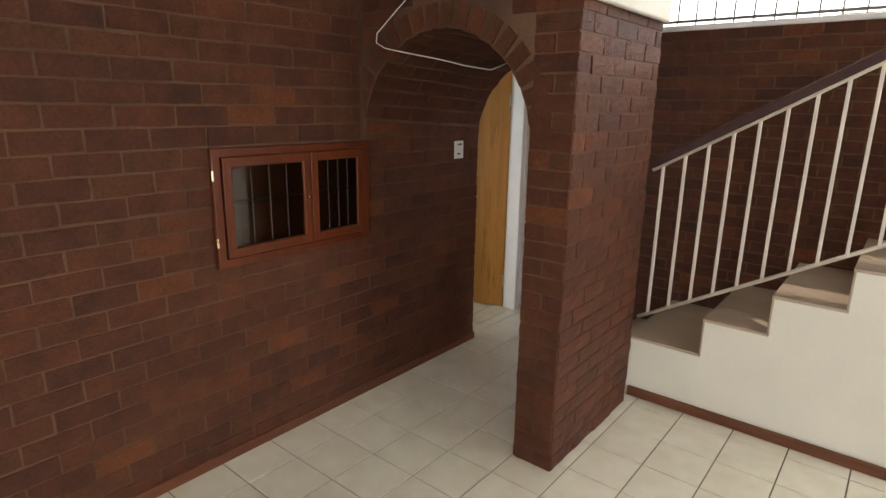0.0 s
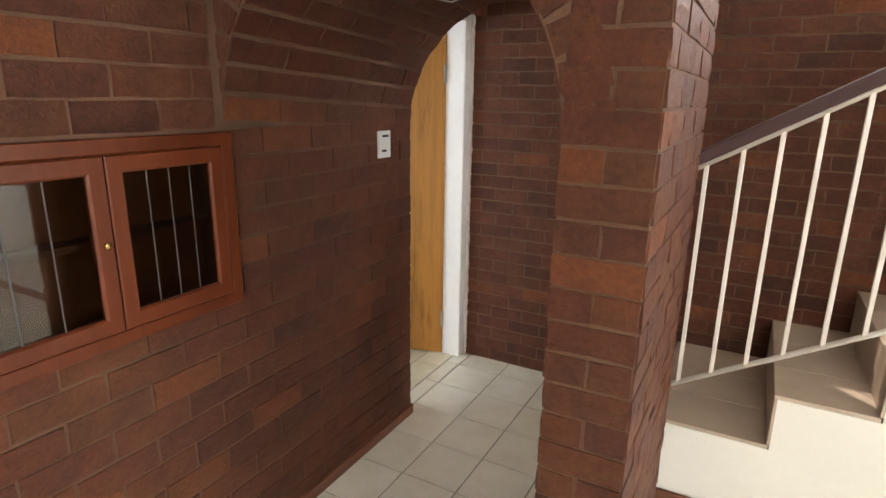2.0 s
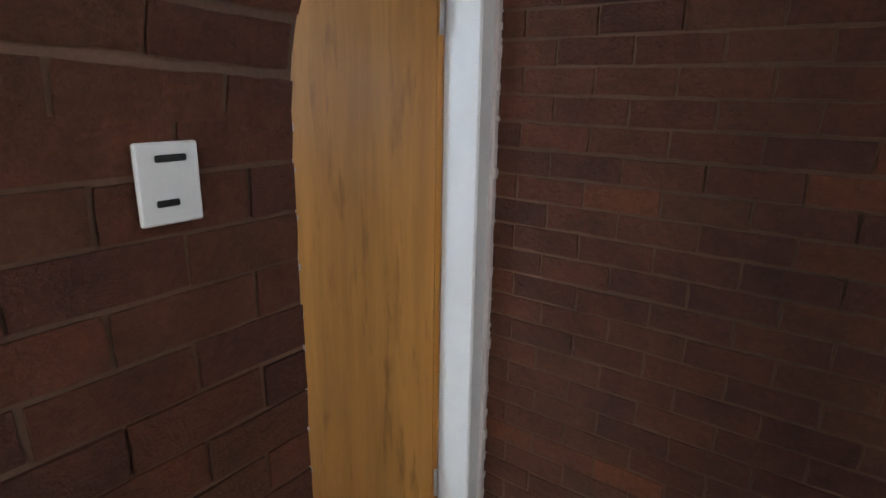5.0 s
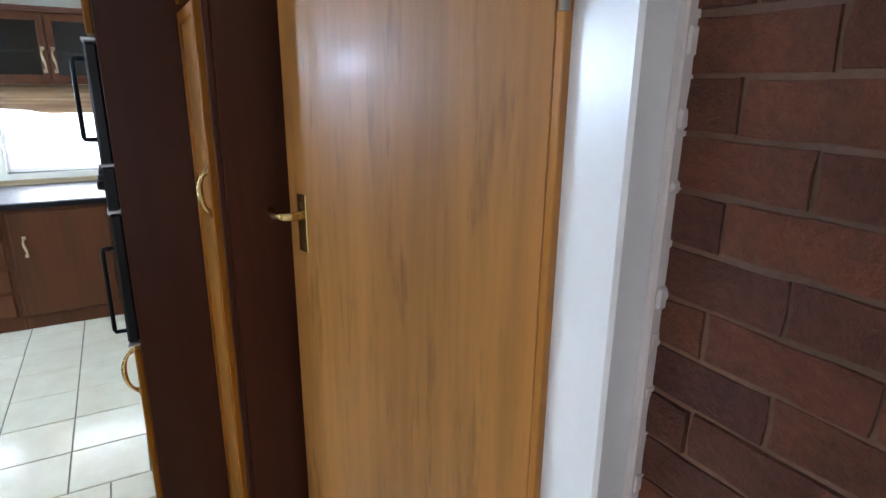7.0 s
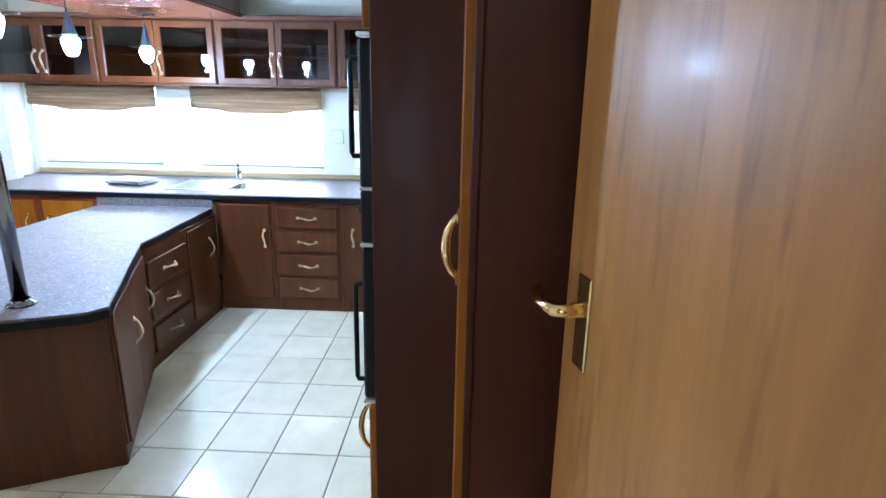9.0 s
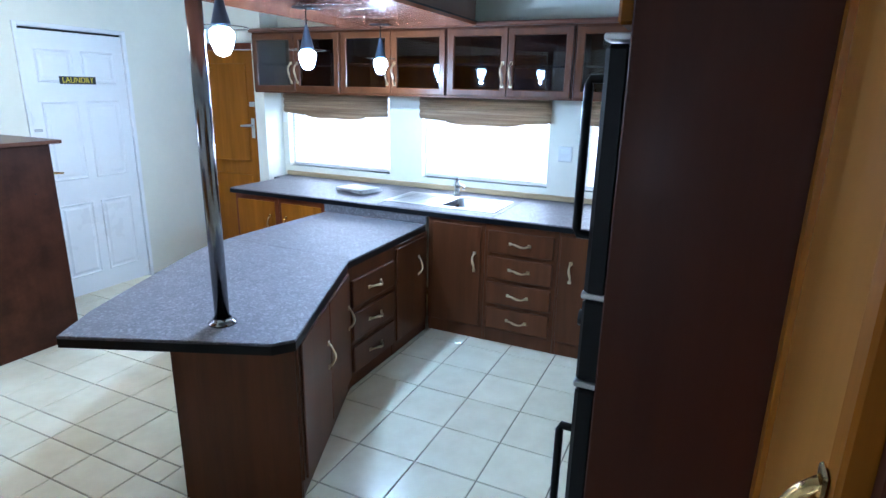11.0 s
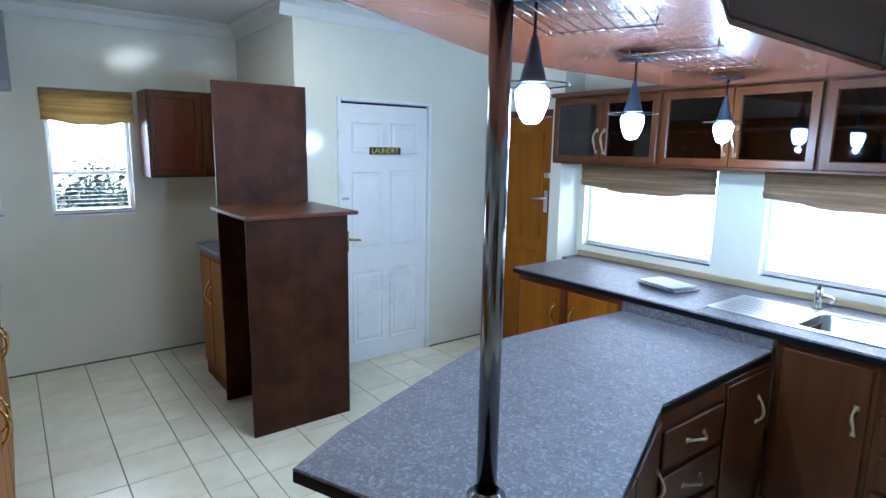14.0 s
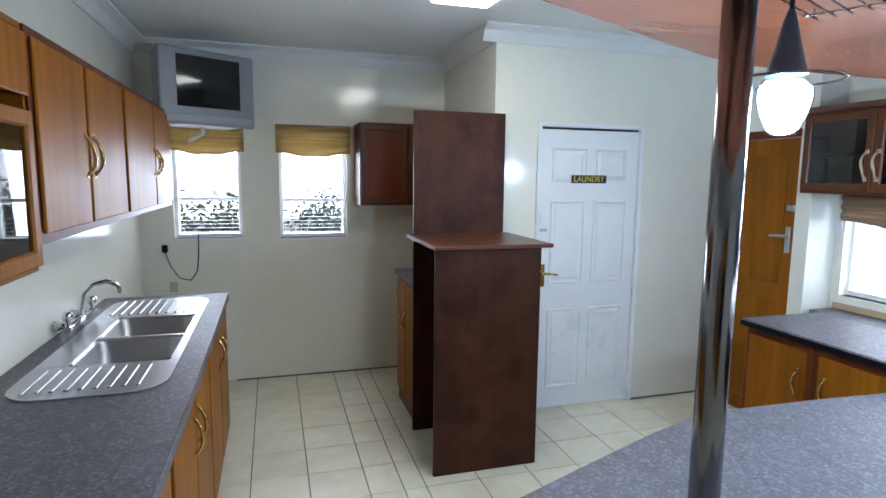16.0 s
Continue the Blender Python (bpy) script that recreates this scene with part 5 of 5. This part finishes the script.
# ---- bricks and tiles ----
CO, BL, JT = 0.085, 0.234, 0.007
BRICKS = {}


def brick_mesh(w, h, variant, rough=1.0):
    key = (round(w, 3), round(h, 3), variant, rough)
    if key not in BRICKS:
        rnd = random.Random(str(key))
        j = lambda q: rnd.uniform(-q, q)
        nx, nz, e = 5, 3, 0.002
        vs, fs = [], []
        for iz in range(nz):
            for ix in range(nx):
                rim = ix in (0, nx - 1) or iz in (0, nz - 1)
                x, z = (ix / (nx - 1) - 0.5) * (w - e), (iz / (nz - 1) - 0.5) * (h - e)
                vs.append((x + j(0.003), -0.005 + j(0.0008) * rough if rim else -0.0055 - 0.001 * rough + j(0.0011) * rough, z + j(0.0022)))
        for iz in range(nz - 1):
            for ix in range(nx - 1):
                q = iz * nx + ix
                fs.append((q, q + 1, q + nx + 1, q + nx))
        loop = list(range(nx)) + [nx - 1 + nx * k for k in range(1, nz)] + [nx * (nz - 1) + k for k in range(nx - 2, -1, -1)] + [nx * k for k in range(nz - 2, 0, -1)]
        n = len(vs)
        for q in loop:
            ix, iz = q % nx, q // nx
            vs.append(((ix / (nx - 1) - 0.5) * w, 0.003, (iz / (nz - 1) - 0.5) * h))
        for k in range(len(loop)):
            m = (k + 1) % len(loop)
            fs.append((loop[m], loop[k], n + k, n + m))
        me = bpy.data.meshes.new("brick")
        me.from_pydata(vs, [], fs)
        me.materials.append(BRICK)
        BRICKS[key] = me
    return BRICKS[key]


def lay(parent, poses, limit=300, near=None, rough=1.0):
    """Bricks at (pose, width, height); those nearest to a point of the plan are parts, the rest one joined part."""
    if near is not None:
        poses = sorted(poses, key=lambda p: (p[0].translation - Vector(near)).length)
    vs, fs = [], []
    for i, (m, w, h) in enumerate(poses):
        me = brick_mesh(w, h, i % 5, rough)
        if i < limit:
            ob = new("brick", me)
            ob.parent = parent
            ob.matrix_local = m
        else:
            n = len(vs)
            vs += [m @ v.co for v in me.vertices]
            fs += [[n + k for k in p.vertices] for p in me.polygons]
    if fs:
        me = bpy.data.meshes.new("brickwork")
        me.from_pydata(vs, [], fs)
        me.materials.append(BRICK)
        ob = tagged(new("brickwork", me), kind="stuff")
        ob.parent = parent


def courses(m, length, z0, z1, skip=None, hole=None, co=CO, bl=BL, base=0.0, even=0.0, odd=None):
    """Running bond over a face whose local x runs along it, in courses of height co from base up, with a joint at even or odd;
    skip(u, z) leaves out, hole (u0, u1, z0, z1) cuts."""
    out = []
    odd = even + bl / 2 if odd is None else odd
    k = max(0, math.floor((z0 - base) / co + 0.3))
    while base + (k + 0.5) * co < z1:
        zc = base + (k + 0.5) * co
        u = (odd if k % 2 else even) + random.uniform(-0.006, 0.006) - 2 * bl
        while u < length:
            a, b = max(u + JT / 2, 0.0), min(u + bl - JT / 2, length)
            runs = [(a, b)]
            if hole and hole[2] < zc < hole[3] and b > hole[0] and a < hole[1]:
                runs = [(a, min(b, hole[0])), (max(a, hole[1]), b)]
            for a, b in runs:
                if b - a < 0.03 or (skip and skip((a + b) / 2, zc)):
                    continue
                w = round((b - a) / 0.006) * 0.006
                out.append((m @ pose((a + b) / 2, random.uniform(-0.002, 0.002), zc + random.uniform(-0.002, 0.002), 0, random.uniform(-0.6, 0.6), 0), w, co - JT))
            u += bl
        k += 1
    return out


# left wall, its local x along world y; above the springing it ends in a straight joint at the arch
lm = pose(LW, -3.4, 0, 0, 0, 90)
LEFT = dict(co=0.0876, bl=0.236, base=0.032, even=0.144, odd=0.026)
HALL = dict(co=0.0735, bl=0.203, base=0.0, even=0.180, odd=0.086)
PILLAR = dict(co=0.0802, bl=0.234, base=0.0016)
lay(wall_brick, courses(lm, AF - 0.035 + 3.4, 1.507, 2.75, None, (4.066, 4.934, 0.975, 1.515), **LEFT)
    + courses(lm, AB + 3.4, 0, 1.507, None, (4.066, 4.934, 0.975, 1.515), **LEFT), 300, (LW, 1.3, 1.2))
# wall over the door
lay(wall_brick, courses(pose(LW, AB, 0, 0, 0, 90), FW - AB, 2.09, 2.75, **LEFT), 0)
# hall end wall
lay(wall_end, courses(pose(-2.375, FW, 0), 5.3, 0, 2.2, **HALL), 300, (-1.9, FW, 1.1))
lay(wall_over, courses(pose(-2.375, FW, 0), 0.87, 2.2, 3.3, **HALL), 0)
# pillar: front, right side, passage side, back
pil = courses(pose(-1.242, AF, 0), 0.202, 0, 2.75, even=0.100, odd=-0.016, **PILLAR)
pil += courses(pose(-1.040, AF, 0, 0, 0, 90), 2.46 - AF, 0, 2.14, even=0.225, **PILLAR)
pil += courses(pose(-1.242, 2.46, 0, 0, 0, -90), 2.46 - AF, 0, AZ, even=0.02, **PILLAR)
pil += courses(pose(-1.040, 2.46, 0, 0, 0, 180), 0.202, 0, 2.6, even=0.110, odd=-0.007, **PILLAR)
lay(pillar, pil, 300, (-1.13, AF, 1.2), 2.5)
# arch ring, face and vault
ringb = []
n = 20
for k in range(n):
    a = math.pi * (k + 0.5) / n
    r = AR + 0.058
    ringb.append((pose(AX + r * math.cos(a), AF, AZ + r * math.sin(a)) @ pose(0, 0, 0, 0, -math.degrees(a), 0), 0.108, 0.071))
def skip_arch(u, z):
    return math.hypot(LW + u - AX, z - AZ) < AR + 0.15 or z < AZ
ringb += courses(pose(LW, AF, 0), 1.052, AZ, 2.75, skip_arch, **PILLAR)
vault = []
lean = Matrix.Rotation(math.atan2(AZB - AZ, AB - AF), 4, "X")
for k in range(n - 1):
    a = math.pi * (k + 0.5) / (n - 1)
    x, z = AX + AR * math.cos(a), AZ + AR * math.sin(a)
    fm = Matrix.Translation((x, AF, z)) @ lean @ Matrix(((0, math.cos(a), -math.sin(a), 0), (1, 0, 0, 0), (0, math.sin(a), math.cos(a), 0), (0, 0, 0, 1)))
    u = -BL / 2 * (k % 2)
    while u < AB - AF:
        p, q = max(u + JT / 2, 0), min(u + BL - JT / 2, AB - AF)
        if q - p > 0.03:
            vault.append((fm @ pose((p + q) / 2, 0, 0), round((q - p) / 0.006) * 0.006, 0.071))
        u += BL
lay(arch, ringb + vault, 300, (AX, AF, 2.1))


def tiles(x0, x1, y0, y1, px, py, ox, oy, limit, near, mat=TILE, skip=None):
    cache, spots = {}, []
    i0, i1 = math.floor((x0 - ox) / px), math.ceil((x1 - ox) / px)
    j0, j1 = math.floor((y0 - oy) / py), math.ceil((y1 - oy) / py)
    for i in range(i0, i1):
        for j in range(j0, j1):
            a, b = max(ox + i * px, x0) + 0.003, min(ox + (i + 1) * px, x1) - 0.003
            c, d = max(oy + j * py, y0) + 0.003, min(oy + (j + 1) * py, y1) - 0.003
            if b - a > 0.02 and d - c > 0.02 and not (skip and skip((a + b) / 2, (c + d) / 2)):
                spots.append(((a + b) / 2, (c + d) / 2, round(b - a, 3), round(d - c, 3)))
    spots.sort(key=lambda s: math.hypot(s[0] - near[0], s[1] - near[1]))
    vs, fs = [], []
    for n, (x, y, w, d) in enumerate(spots):
        if (w, d) not in cache:
            e = 0.0025
            me = bpy.data.meshes.new("tile")
            lo = [(-w / 2, -d / 2, -0.006), (w / 2, -d / 2, -0.006), (w / 2, d / 2, -0.006), (-w / 2, d / 2, -0.006)]
            mid = [(p, q, -0.0015) for p, q, _ in lo]
            hi = [(p * (1 - 2 * e / w), q * (1 - 2 * e / d), 0.0) for p, q, _ in lo]
            f = [(k, (k + 1) % 4, 4 + (k + 1) % 4, 4 + k) for k in range(4)] + [(4 + k, 4 + (k + 1) % 4, 8 + (k + 1) % 4, 8 + k) for k in range(4)] + [(8, 9, 10, 11)]
            me.from_pydata(lo + mid + hi, [], f)
            me.materials.append(mat)
            cache[(w, d)] = me
        me = cache[(w, d)]
        m = pose(x, y, random.uniform(-0.0006, 0.0), random.uniform(-0.06, 0.06), random.uniform(-0.06, 0.06), 0)
        if n < limit:
            ob = new("tile", me)
            ob.parent = floor
            ob.matrix_local = m
        else:
            k = len(vs)
            vs += [m @ v.co for v in me.vertices]
            fs += [[k + q for q in p.vertices] for p in me.polygons]
    if fs:
        me = bpy.data.meshes.new("tiling")
        me.from_pydata(vs, [], fs)
        me.materials.append(mat)
        ob = tagged(new("tiling", me), kind="stuff")
        ob.parent = floor


tiles(-6.9, -4.289, 0.913, 3.42, 0.311, 0.303, -4.60, 1.822, 70, (-4.9, 2.0), KTILE)
tiles(-6.9, -4.289, SY, 0.913, 0.303, 0.300, -3.50, -1.02, 50, (-4.6, -0.8), KTILE)
tiles(-4.289, KW, SY, 3.42, 0.303, 0.300, -3.50, -1.02, 70, (-3.9, -0.4), KTILE)
tiles(KW, 2.85, -3.6, FW, 0.268, 0.268, -2.06, 2.99, 120, (-1.3, 2.3))
